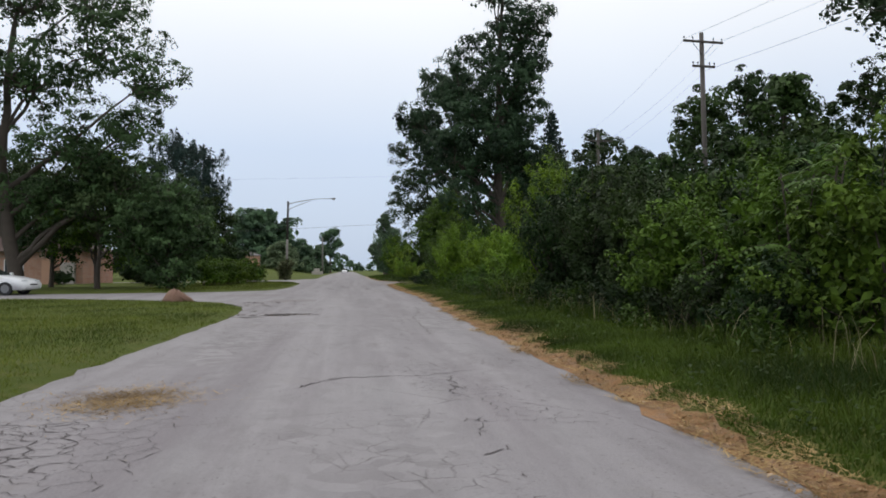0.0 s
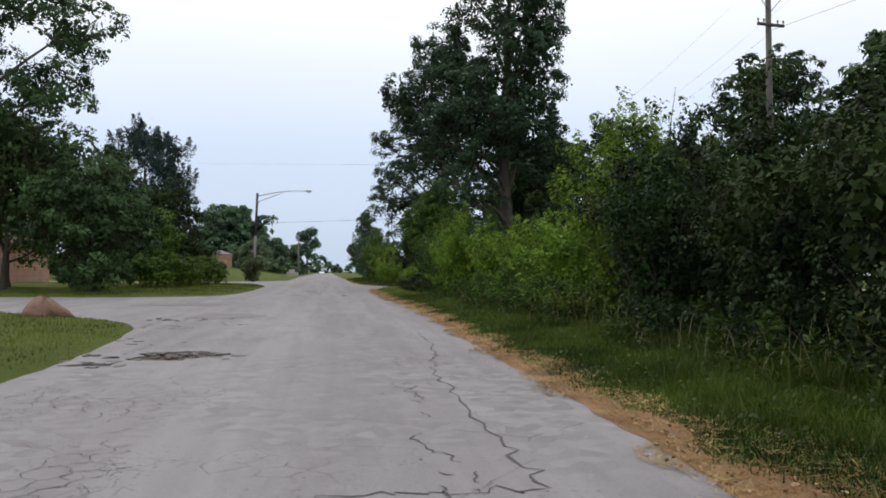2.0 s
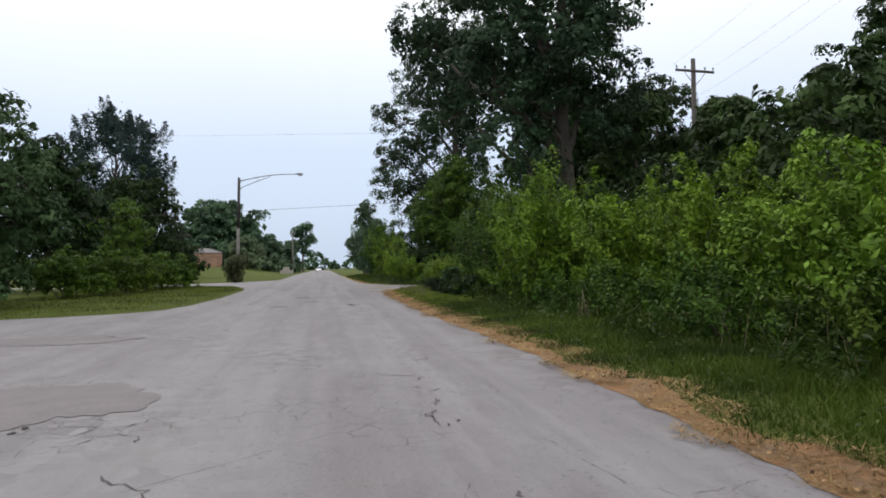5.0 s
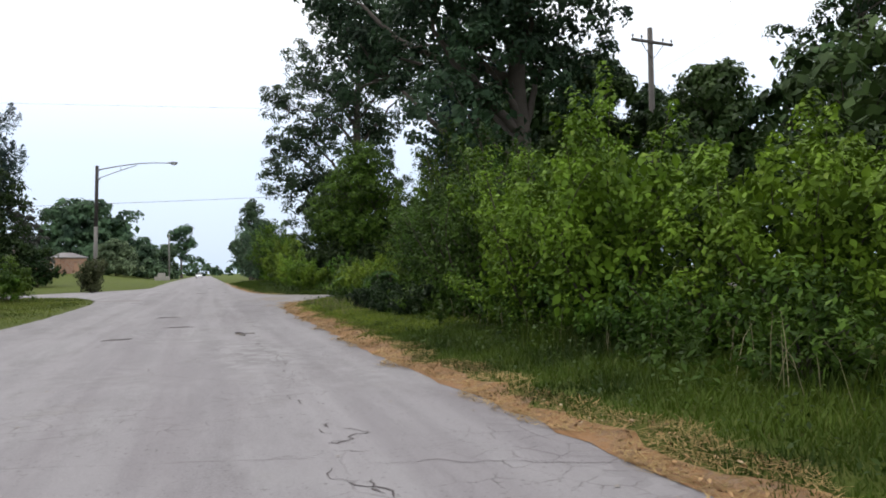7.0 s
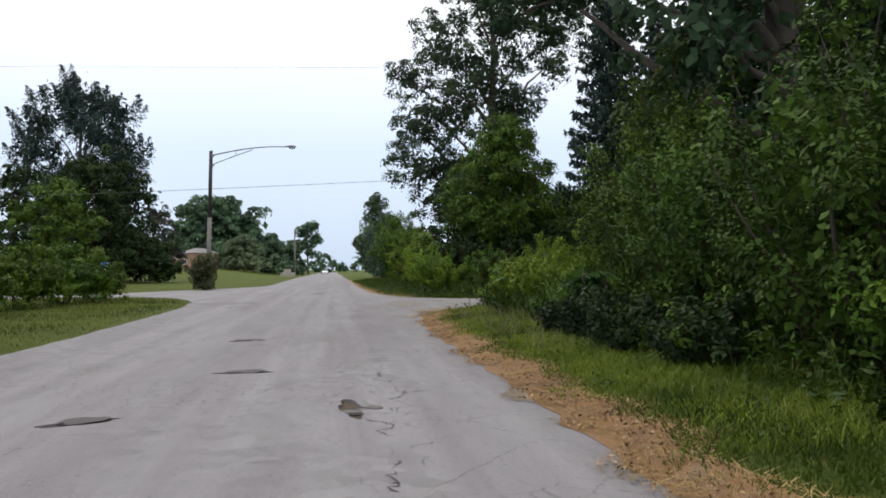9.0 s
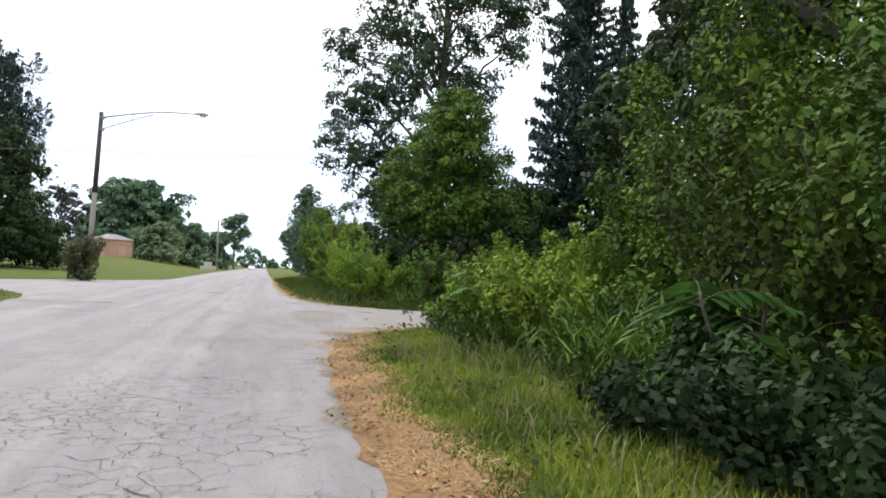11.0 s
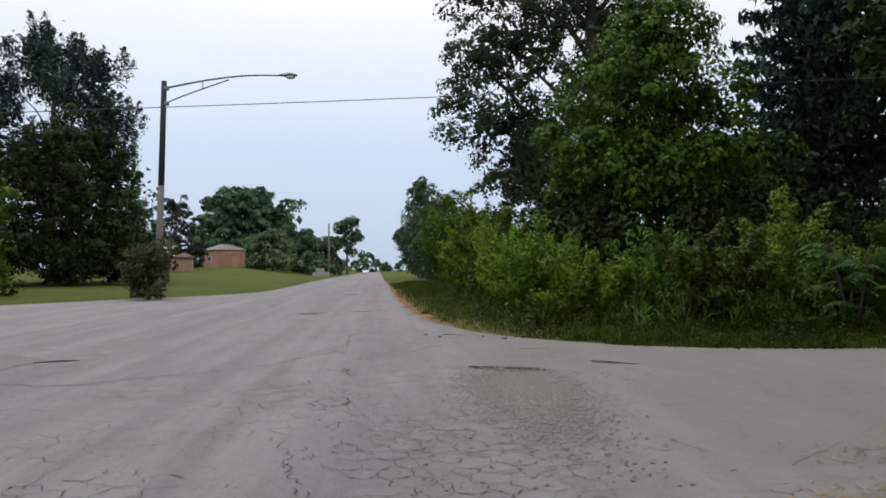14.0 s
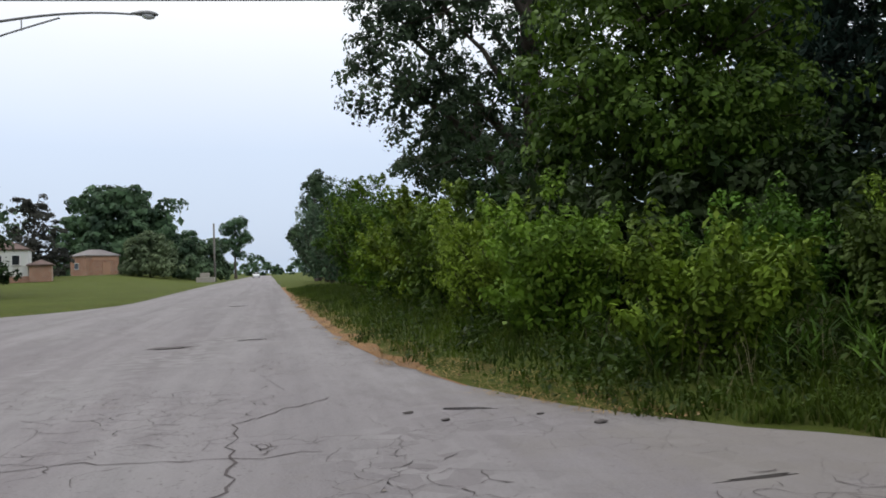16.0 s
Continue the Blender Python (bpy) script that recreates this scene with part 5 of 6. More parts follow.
def dead_clippings():
    rng = np.random.default_rng(25)
    chunks = []
    for x0, x1, y0, y1, n, seed in ((2.1, 3.6, 3, 30, 60000, 26), (2.2, 3.9, 30, 58, 70000, 27), (2.4, 4.6, 65.5, 95, 45000, 28)):
        p, sd, r2 = sown(x0, x1, y0, y1, n, seed, -0.1, 0.42 if y1 < 40 else 0.55)
        p[:, 2] = np.maximum(p[:, 2], -0.01) + 0.025
        v, f = blades(p, r2.uniform(0.004, 0.03, len(p)), r2.uniform(0.005, 0.011, len(p)), r2, 5.5, True)
        chunks.append((v, f))
    return grass_object("dead_clippings", "orange-brown dead grass clippings along the road edge", chunks, GRASS_DEAD)


def tall_weeds():
    """Leafy upright weeds between the grass and the bushes."""
    rng = np.random.default_rng(29)
    cs, ns = [], []
    for x0, x1, y0, y1, n, seed in ((4.2, 6.3, 4, 24, 900, 31), (4.2, 6.3, 24, 46, 1001, 32), (4.4, 6.6, 46, 57.5, 700, 33), (4.2, 15, 64.2, 68, 1500, 34), (3.9, 5.6, 68, 84, 500, 35)):
        p, sd, r2 = sown(x0, x1, y0, y1, n, seed, 0.5)
        thick = np.sin(p[:, 1] * 1.7 + 2 * np.sin(p[:, 0] * 2.0)) + 0.9 * ease(sd, 1.4, 3.4) > r2.uniform(-0.4, 1.2, len(p))
        p, sd = p[thick], sd[thick]
        h = r2.uniform(0.25, 0.55, len(p)) + 0.4 * ease(sd, 1.5, 3.2) * r2.random(len(p))
        per = 14
        f = r2.uniform(0.12, 1.0, (len(p), per))
        tilt = r2.normal(0, 0.14, (len(p), 1, 2))
        c = np.empty((len(p), per, 3))
        c[:, :, :2] = p[:, None, :2] + tilt * f[:, :, None] * h[:, None, None] + r2.normal(0, 0.045, (len(p), per, 2)) * (1.25 - f)[:, :, None]
        c[:, :, 2] = p[:, None, 2] + f * h[:, None]
        cs.append(c.reshape(-1, 3))
        ns.append(r2.normal(0, 0.5, (len(p) * per, 3)) + np.array([0, 0, 0.8]))
    v, q = leaf_quads(np.concatenate(cs), np.concatenate(ns), 0.105, rng, 0.32)
    ob = new("tall_weeds", mesh_np("tall_weeds", v, q, LEAF_VINE))
    return tagged(ob, "tall leafy green weeds at the foot of bushes", "weeds", kind="stuff")


def strap_weeds():
    """Lush weeds with long arching strap leaves in front of the bushes."""
    rng = np.random.default_rng(83)
    chunks = []
    for x0, x1, y0, y1, n, lo, hi, seed in ((4.8, 5.9, 47.4, 50.2, 90, 0.5, 0.95, 81), (4.7, 5.8, 50.2, 55, 60, 0.3, 0.6, 82), (4.8, 14, 65.0, 67.2, 190, 0.4, 0.8, 84)):
        p, sd, r2 = sown(x0, x1, y0, y1, n, seed, 0.9)
        top = r2.uniform(lo, hi, len(p))
        tilt = r2.normal(0, 0.12, (len(p), 2))
        for k in range(16):
            root = p + r2.normal(0, 0.015, p.shape)
            root[:, :2] += tilt * (k / 16)
            root[:, 2] = p[:, 2] + top * (k / 16)
            chunks.append(blades(root, r2.uniform(0.1, 0.22, len(p)), r2.uniform(0.016, 0.03, len(p)), r2, 1.5))
    return grass_object("strap_weeds", "lush green weeds with long arching leaves", chunks, LEAF_GREEN)


strap_weeds()
tall_weeds()
verge_grass(), lawn_grass(), tall_stalks(), tall_green(), verge_weeds(), dead_clippings()


# ---------- bare verge strip ----------
def strip_along(edge, inner, outer, y0, y1, material, name, label, seed, lift):
    """A ragged strip laid on the ground along a pavement edge."""
    rng = np.random.default_rng(seed)
    e = edge[(edge[:, 1] > y0) & (edge[:, 1] < y1) & (np.abs(edge[:, 0]) < 12)]
    t = np.gradient(e, axis=0)
    t /= np.linalg.norm(t, axis=1)[:, None]
    nrm = np.stack([t[:, 1], -t[:, 0]], 1)
    k = np.arange(len(e))
    wide = outer * (0.72 + 0.85 * ease(e[:, 1], 38, 45) - 0.9 * ease(e[:, 1], 51, 55)) * (1 + 0.16 * np.sin(k * 0.13 + seed) + 0.12 * np.sin(k * 0.47) + 0.12 * np.sin(k * 1.1 + 2)) + rng.normal(0, 0.07, len(e))
    wide = inner + (wide - inner) * np.clip((k + 1) / 6, 0, 1) * np.clip((len(e) - k) / 10, 0, 1)
    rows = []
    for f in (0.0, 0.25, 0.5, 0.75, 1.0):
        q = e + nrm * (inner + (wide - inner) * f)[:, None]
        sd = pavement_distance(q)
        z = np.maximum(ground_height(q[:, 0], q[:, 1], sd), -0.012 if 0 < f < 0.8 else -0.03) + lift * (0.2 if f in (0.0, 1.0) else 1.0)
        z[sd < 0.02] = np.maximum(z[sd < 0.02], 0.004)
        rows.append(np.column_stack([q, z]))
    n = len(e)
    verts = np.concatenate(rows)
    i = np.arange(n - 1)
    quads = np.concatenate([np.stack([r * n + i, (r + 1) * n + i, (r + 1) * n + i + 1, r * n + i + 1], 1) for r in range(4)])
    ob = new(name, mesh_np(name, verts, quads, material, True))
    return tagged(ob, label, "ground", kind="structure")


strip_along(EDGES[0], -0.05, 0.36, 1.5, 54.8, DIRT, "verge_dirt", "strip of bare soil and dried orange-brown grass", 4, 0.014)
strip_along(EDGES[1], -0.04, 0.27, 67.4, 125, DIRT, "verge_dirt_far", "strip of dried orange-brown grass by the far road", 5, 0.014)

def verge_litter():
    """Scraps of dead leaf, bark and pale grit on the bare strip."""
    rng = np.random.default_rng(71)
    cs = []
    for x0, x1, y0, y1, n, far, seed in ((2.1, 3.4, 2.5, 40, 9000, 0.34, 72), (2.2, 4.2, 40, 58.6, 11000, 0.62, 73), (2.4, 4.8, 65.5, 90, 3000, 0.4, 74)):
        p, sd, r2 = sown(x0, x1, y0, y1, n, seed, -0.06, far)
        p[:, 2] = np.maximum(p[:, 2], 0.0) + 0.03
        cs.append(p)
    c = np.concatenate(cs)
    v, q = leaf_quads(c, rng.normal(0, 0.35, (len(c), 3)) + np.array([0, 0, 1]), 0.034, rng, 0.5, 0.6, 0.0)
    ob = new("verge_litter", mesh_np("verge_litter", v, q, LITTER))
    return tagged(ob, "brown and pale scraps of dead leaf on the bare verge", "litter", kind="stuff")


verge_litter()

# ---------- road details ----------
for k, hole in enumerate(HOLES):
    c = hole.mean(0)
    grown = c + (hole - c) * 1.15
    vv = np.concatenate([np.column_stack([grown, np.full(len(grown), -0.022)]), [[c[0], c[1], -0.034]]])
    i = np.arange(len(grown))
    part("pothole_bed", mesh_np("pothole_bed", vv, np.stack([i, (i + 1) % len(grown), np.full(len(grown), len(grown))], 1), BED), BED, road, "gravelly bed of a pothole")


def crack_strip(points, width, rng, z=0.004):
    """A ragged thin strip along a wandering line."""
    pts = np.asarray(points, float)
    t = np.gradient(pts, axis=0)
    t /= np.linalg.norm(t, axis=1)[:, None] + 1e-9
    nrm = np.stack([-t[:, 1], t[:, 0]], 1)
    w = width * rng.uniform(0.35, 1.5, len(pts))
    w[0], w[-1] = 0.35 * width, 0.35 * width
    a, b = pts + nrm * w[:, None] / 2, pts - nrm * w[:, None] / 2
    n = len(pts)
    v = np.concatenate([np.column_stack([a, np.full(n, z)]), np.column_stack([b, np.full(n, z)])])
    i = np.arange(n - 1)
    return v, np.stack([i, n + i, n + i + 1, i + 1], 1)


def wander(x, y, heading, length, rng, step=0.12, wobble=0.35):
    pts, a = [(x, y)], heading
    drift = heading
    for _ in range(int(length / step)):
        a = drift + rng.normal(0, 1.6 * wobble)
        drift += rng.normal(0, 0.05)
        pts.append((pts[-1][0] + math.cos(a) * step, pts[-1][1] + math.sin(a) * step))
    return np.array(pts)


def road_cracks():
    rng = np.random.default_rng(8)
    strips = []
    # the worn seam between the lanes, broken into short lengths
    y = 3.0
    while y < 100:
        run = rng.uniform(0.5, 1.6)
        strips.append(crack_strip(wander(0.85 + 0.012 * y + rng.normal(0, 0.06), y, math.pi / 2, run, rng, 0.06, 0.6), rng.uniform(0.006, 0.016), rng))
        y += run + rng.uniform(0.1, 1.2)
    # crumbled bits along the seam
    for k in range(170):
        y = rng.uniform(3, 90)
        strips.append(crack_strip(wander(0.85 + 0.012 * y + rng.normal(0, 0.07), y, math.pi / 2 + rng.normal(0, 0.4), rng.uniform(0.08, 0.3), rng, 0.04, 0.3), rng.uniform(0.006, 0.018), rng))
    for k in range(11):
        y = rng.uniform(3, 76)
        x = rng.uniform(-2.8, 2.2)
        across = rng.random() < 0.6
        strips.append(crack_strip(wander(x, y, rng.choice([0, math.pi]) + rng.normal(0, 0.2) if across else rng.uniform(0, 6.28), rng.uniform(0.4, 1.6), rng, 0.08, 0.3), rng.uniform(0.004, 0.009), rng))
    # long single cracks
    for width, course in ((0.016, [(-0.93, 24.6), (-0.3, 23.8), (0.45, 23.0)]), (0.014, [(-1.4, 20.7), (-1.0, 20.7), (-0.7, 21.0)]), (0.016, [(-0.52, 7.0), (-0.12, 7.6), (0.7, 7.57), (1.3, 7.9)]),
                          (0.018, [(1.42, 12.4), (1.4, 14.0), (1.5, 17.2), (1.85, 19.6), (1.9, 22.0)]), (0.014, [(-2.2, 12.6), (-0.6, 12.2), (0.6, 12.4), (1.4, 12.4)]), (0.013, [(-1.6, 11.2), (0.2, 11.0), (1.8, 10.7)]),
                          (0.014, [(-2.8, 62.0), (-1.2, 61.5), (0.4, 62.6), (1.6, 64.6)]), (0.012, [(-1.8, 65.2), (0.2, 65.8), (2.0, 65.6)]), (0.014, [(0.9, 63.8), (1.5, 65.0), (1.4, 66.6), (2.2, 67.6)])):
        course = np.array(course)
        t = np.linspace(0, len(course) - 1, int(14 * (len(course) - 1)))
        line = np.stack([np.interp(t, np.arange(len(course)), course[:, k]) for k in (0, 1)], 1)
        line[1:-1] += rng.normal(0, 0.035, (len(line) - 2, 2))
        strips.append(crack_strip(line, width, rng))
    v, q = joined(strips)
    return tagged(part("cracking", mesh_np("cracking", v, q, TAR), TAR, road, "dark open cracks in the asphalt"), kind="stuff")


road_cracks()


def patch(x, y, rx, ry, turn, seed, material, name, label, z=0.005):
    ring = ellipse_hole(x, y, rx, ry, turn, seed, 60)
    v = np.concatenate([np.column_stack([ring, np.full(60, z)]), [[x, y, z + 0.002]]])
    i = np.arange(60)
    return part(name, mesh_np(name, v, np.stack([i, (i + 1) % 60, np.full(60, 60)], 1), material), material, road, label)


for px, py, prx, pry, pt, ps in ((-2.1, 27.0, 0.75, 1.2, 0.1, 1), (-3.2, 63.5, 0.9, 1.0, 0.3, 9), (-4.2, 33, 1.6, 0.7, 0.1, 11)):
    patch(px, py, prx, pry, pt, ps, PATCH, "asphalt_patch", "darker worn patch in the asphalt")
# Flat dark patches added over small potholes whose beds hardly show.
for px, py, prx, pry, pt, ps in ((-0.5, 48.78, 0.2, 0.16, 0.0, 21), (-0.1, 44.83, 0.22, 0.13, 0.3, 22), (-1.05, 42.22, 0.2, 0.12, 0.5, 23), (0.15, 73.2, 0.3, 0.18, 0.0, 26)):
    patch(px, py, prx, pry, pt, ps, TAR, "pothole_overlay", "flat dark patch laid over a shallow pothole")


def loose_straw():
    """Dried clippings blown on to the pavement and the corner."""
    rng = np.random.default_rng(61)
    pts = []
    for x, y, sx, sy, n in ((-1.9, 6.6, 0.26, 0.34, 3000), (4.4, 57.1, 0.5, 0.22, 1300), (3.5, 55.9, 0.3, 0.45, 1500), (5.4, 58.2, 0.5, 0.16, 350), (3.9, 53.7, 0.6, 0.3, 6500), (4.1, 55.4, 0.4, 0.4, 1500), (4.7, 56.4, 0.5, 0.2, 900), (2.9, 12, 0.3, 0.8, 900), (2.7, 16.5, 0.2, 1.0, 700)):
        pts.append(np.column_stack([rng.normal(x, sx, n), rng.normal(y, sy, n)]))
    p = np.concatenate(pts)
    sd = pavement_distance(p)
    z = np.where(sd < 0, 0.006, np.maximum(ground_height(p[:, 0], p[:, 1], sd), 0) + 0.03)
    v, f = blades(np.column_stack([p, z]), rng.uniform(0.004, 0.02, len(p)), np.full(len(p), 0.01), rng, 6.0, True)
    return grass_object("loose_straw", "loose dried orange-brown grass on pavement and corner", [(v, f)], GRASS_DEAD)


loose_straw()


def pebbles():
    rng = np.random.default_rng(62)
    pts = []
    for x, y, sx, sy, n in ((3.35, 61.3, 0.3, 0.5, 5200), (3.2, 60.0, 0.26, 0.8, 7500), (2.7, 58.6, 0.7, 1.2, 500), (4.4, 61.6, 0.8, 0.5, 400), (-2.6, 15.2, 0.8, 0.5, 200), (-3.4, 24.5, 0.8, 0.7, 220), (0.5, 30, 1.6, 14, 260), (2.6, 45, 0.25, 9, 200)):
        pts.append(np.column_stack([rng.normal(x, sx, n), rng.normal(y, sy, n)]))
    p = np.concatenate(pts)
    p = p[pavement_distance(p) < -0.05]
    n = len(p)
    r = 0.003 + 0.014 * rng.random(n) ** 3
    shape = np.array([(1, 0, 0.2), (0, 1, 0.2), (-1, 0, 0.2), (0, -1, 0.2), (0.1, 0, 0.9)])
    a = rng.uniform(0, 6.28, n)
    x, y = shape[:, 0], shape[:, 1]
    v = np.empty((n, 5, 3))
    v[:, :, 0] = p[:, 0, None] + r[:, None] * (x * np.cos(a)[:, None] - y * np.sin(a)[:, None]) * 1.3
    v[:, :, 1] = p[:, 1, None] + r[:, None] * (x * np.sin(a)[:, None] + y * np.cos(a)[:, None])
    v[:, :, 2] = shape[:, 2] * r[:, None] + 0.004
    i = np.arange(n)[:, None] * 5
    f = np.concatenate([i + np.array([[k, (k + 1) % 4, 4]]) for k in range(4)])
    ob = new("loose_gravel", mesh_np("loose_gravel", v.reshape(-1, 3), f, PEBBLE))
    return tagged(ob, "scattered small stones and grit on the asphalt", "gravel", kind="stuff")


pebbles()


def alligator_cracks():
    """Networks of cracks round blocks of failed asphalt: the borders of scattered cells."""
    from mathutils.geometry import delaunay_2d_cdt
    rng = np.random.default_rng(63)
    strips = []
    for cx, cy, rx, ry, s, full in ((-2.35, 4.1, 0.6, 1.6, 0.24, 1.0), (-1.7, 14.2, 0.9, 2.2, 0.2, 0.85), (-2.0, 21.5, 1.1, 2.0, 0.2, 0.95), (-2.2, 26.5, 1.6, 2.2, 0.3, 0.8), (1.35, 7.4, 1.1, 2.3, 0.17, 0.72), (1.5, 12, 0.7, 2.6, 0.26, 0.5), (-2.2, 4.4, 0.8, 1.7, 0.22, 0.95), (1.0, 4.2, 1.0, 1.2, 0.3, 0.4), (-2.3, 11.5, 0.6, 2.4, 0.3, 0.75), (-2.9, 22.5, 1.0, 3.0, 0.34, 0.7), (1.8, 19, 0.7, 3.6, 0.3, 0.45),
                                    (-1.6, 29, 1.8, 2.4, 0.4, 0.4), (1.2, 47, 1.5, 3.4, 0.24, 0.7), (1.3, 51.4, 1.7, 3.0, 0.2, 0.72), (1.3, 55.8, 1.5, 2.6, 0.19, 0.85),
                                    (2.4, 58.4, 1.0, 2.0, 0.2, 0.8), (0.6, 61.8, 1.8, 2.2, 0.36, 0.5), (2.9, 63.8, 1.3, 1.6, 0.26, 0.6), (0.2, 66.5, 1.6, 2.6, 0.36, 0.6), (-2.2, 59, 1.2, 3, 0.4, 0.45)):
        cols, rows = int(2.6 * rx / s) + 1, int(2.6 * ry / s) + 1
        pts = [Vector((cx - 1.3 * rx + (i + 0.5 * (j % 2)) * s + rng.normal(0, 0.24 * s), cy - 1.3 * ry + j * s * 0.9 + rng.normal(0, 0.24 * s))) for i in range(cols) for j in range(rows)]
        out = delaunay_2d_cdt(pts, [], [], 0, 1e-6)
        co = out[0]
        middle, border = [], {}
        for k, f in enumerate(out[2]):
            a, b, c = (co[i] for i in f)
            middle.append(np.array(((a.x + b.x + c.x) / 3, (a.y + b.y + c.y) / 3)))
            for e in ((f[0], f[1]), (f[1], f[2]), (f[2], f[0])):
                border.setdefault(tuple(sorted(e)), []).append(k)
        thick = rng.normal(0, 1, (5, 4))
        for pair in border.values():
            if len(pair) < 2:
                continue
            p, q = middle[pair[0]], middle[pair[1]]
            m = (p + q) / 2
            away = ((m[0] - cx) / rx) ** 2 + ((m[1] - cy) / ry) ** 2
            bare = sum(math.sin(m[0] * 2.2 * w[0] + m[1] * 1.6 * w[1] + 3 * w[2]) for w in thick) / 5
            if bare + rng.normal(0, 0.12) < 0.62 - 0.95 * full + 0.55 * max(0, away - 0.35):
                continue
            t = np.linspace(0, 1, 4)[:, None]
            line = p + (q - p) * t
            line[1:-1] += rng.normal(0, 0.07 * s, (2, 2))
            strips.append(crack_strip(line, rng.uniform(0.004, 0.01) * (0.7 + s) * (1 + 1.2 * (full == 1.0)), rng, 0.0045))
    v, q = joined(strips)
    return tagged(part("alligator_cracking", mesh_np("alligator_cracking", v, q, TAR), TAR, road, "network of dark cracks in failed asphalt"), kind="stuff")


alligator_cracks()


def chunk_mesh(seed, material, flat_f=0.5):
    rng = np.random.default_rng(seed)
    bm = bmesh.new()
    bmesh.ops.create_icosphere(bm, subdivisions=1, radius=0.5)
    for v in bm.verts:
        v.co *= 1 + rng.normal(0, 0.16)
        v.co.z *= flat_f
    me = bpy.data.meshes.new("chunk")
    bm.to_mesh(me)
    bm.free()
    me.materials.append(material)
    return me


CHUNKS = [chunk_mesh(k, RUBBLE, 0.4) for k in range(4)]
rng_c = np.random.default_rng(5)
for cx, cy, n, spread in ((-1.7, 18.6, 16, 0.5), (-2.9, 25.7, 20, 0.55), (3.4, 66.2, 4, 0.4)):
    for k in range(n):
        s = rng_c.uniform(0.03, 0.1)
        ob = new("asphalt_chunk", CHUNKS[int(rng_c.integers(4))])
        ob.matrix_basis = pose(cx + rng_c.normal(0, spread), cy + rng_c.normal(0, spread * 0.5), s * 0.12, 0, 0, rng_c.uniform(0, 360)) @ Matrix.Diagonal((s * 1.6, s, s * 0.8, 1))
        tagged(ob, "loose dark lump of broken asphalt on the road", "rubble", "loose asphalt lumps")


def slab_mesh(seed):
    """An angular plate of broken asphalt."""
    rng = np.random.default_rng(seed)
    bm = bmesh.new()
    n = int(rng.integers(5, 8))
    a = np.sort(rng.uniform(0, 6.28, n) * 0.35 + np.linspace(0, 6.28, n, endpoint=False) * 0.95)
    r = rng.uniform(0.36, 0.55, n)
    low = [bm.verts.new((r[k] * math.cos(a[k]), r[k] * math.sin(a[k]), -0.1)) for k in range(n)]
    top = [bm.verts.new((0.93 * r[k] * math.cos(a[k]), 0.93 * r[k] * math.sin(a[k]), 0.1 + rng.normal(0, 0.012))) for k in range(n)]
    bm.faces.new(top)
    bm.faces.new(low[::-1])
    for k in range(n):
        bm.faces.new((low[k], low[(k + 1) % n], top[(k + 1) % n], top[k]))
    bmesh.ops.triangulate(bm, faces=bm.faces[:1])
    me = bpy.data.meshes.new("slab")
    bm.to_mesh(me)
    bm.free()
    me.materials.append(SLAB)
    return me


SLABS = [slab_mesh(20 + k) for k in range(5)]
rng_s = np.random.default_rng(15)
for sx, sy, n, spread in ((-1.6, 18.6, 22, 0.36), (-2.0, 18.1, 10, 0.45), (-2.4, 17.7, 7, 0.25), (-2.55, 20.6, 12, 0.4), (-2.7, 23.2, 16, 0.55), (-3.0, 25.2, 12, 0.6), (-1.9, 24.6, 6, 0.5), (1.03, 42.3, 3, 0.15)):
    for k in range(n):
        s = rng_s.uniform(0.07, 0.2)
        ob = new("asphalt_slab", SLABS[int(rng_s.integers(5))])
        ob.matrix_basis = pose(sx + rng_s.normal(0, spread), sy + rng_s.normal(0, spread * 0.8), rng_s.uniform(-0.016, 0.0), rng_s.uniform(-3, 3), rng_s.uniform(-3, 3), rng_s.uniform(0, 360)) @ Matrix.Diagonal((s * 1.4, s * 1.1, 0.1, 1))
        tagged(ob, "broken flat slab of old asphalt at a pothole", "rubble", "broken asphalt slabs")


def boulder(x, y, sx, sy, sz, label, material, seed):
    """A faceted field stone with worn edges."""
    rng = np.random.default_rng(seed)
    bm = bmesh.new()
    for k in range(16):
        a = rng.uniform(0, 6.28)
        f = rng.uniform(0, 1)
        w = (1 - f) ** 0.75 * rng.uniform(0.8, 1.05)
        bm.verts.new((math.cos(a) * w * sx / 2 - 0.12 * f * sx, math.sin(a) * w * sy / 2, f * sz * rng.uniform(0.85, 1.0)))
    for k in range(7):
        a = 6.28 * k / 7
        bm.verts.new((math.cos(a) * sx / 2, math.sin(a) * sy / 2, -0.06))
    made = bmesh.ops.convex_hull(bm, input=bm.verts)
    bmesh.ops.delete(bm, geom=[v for v in made["geom_interior"] if isinstance(v, bmesh.types.BMVert)], context="VERTS")
    bmesh.ops.bevel(bm, geom=list(bm.edges), offset=0.035, segments=2, affect="EDGES")
    for f in bm.faces:
        f.smooth = True
    me = bpy.data.meshes.new("boulder")
    bm.to_mesh(me)
    bm.free()
    me.materials.append(material)
    ob = new("boulder", me)
    ob.matrix_basis = pose(x, y, height_at(x, y))
    return tagged(ob, label, "rock")


boulder(-5.8, 26.1, 1.25, 0.8, 0.55, "reddish-brown rounded boulder at the lawn corner by the drive", ROCK, 3)


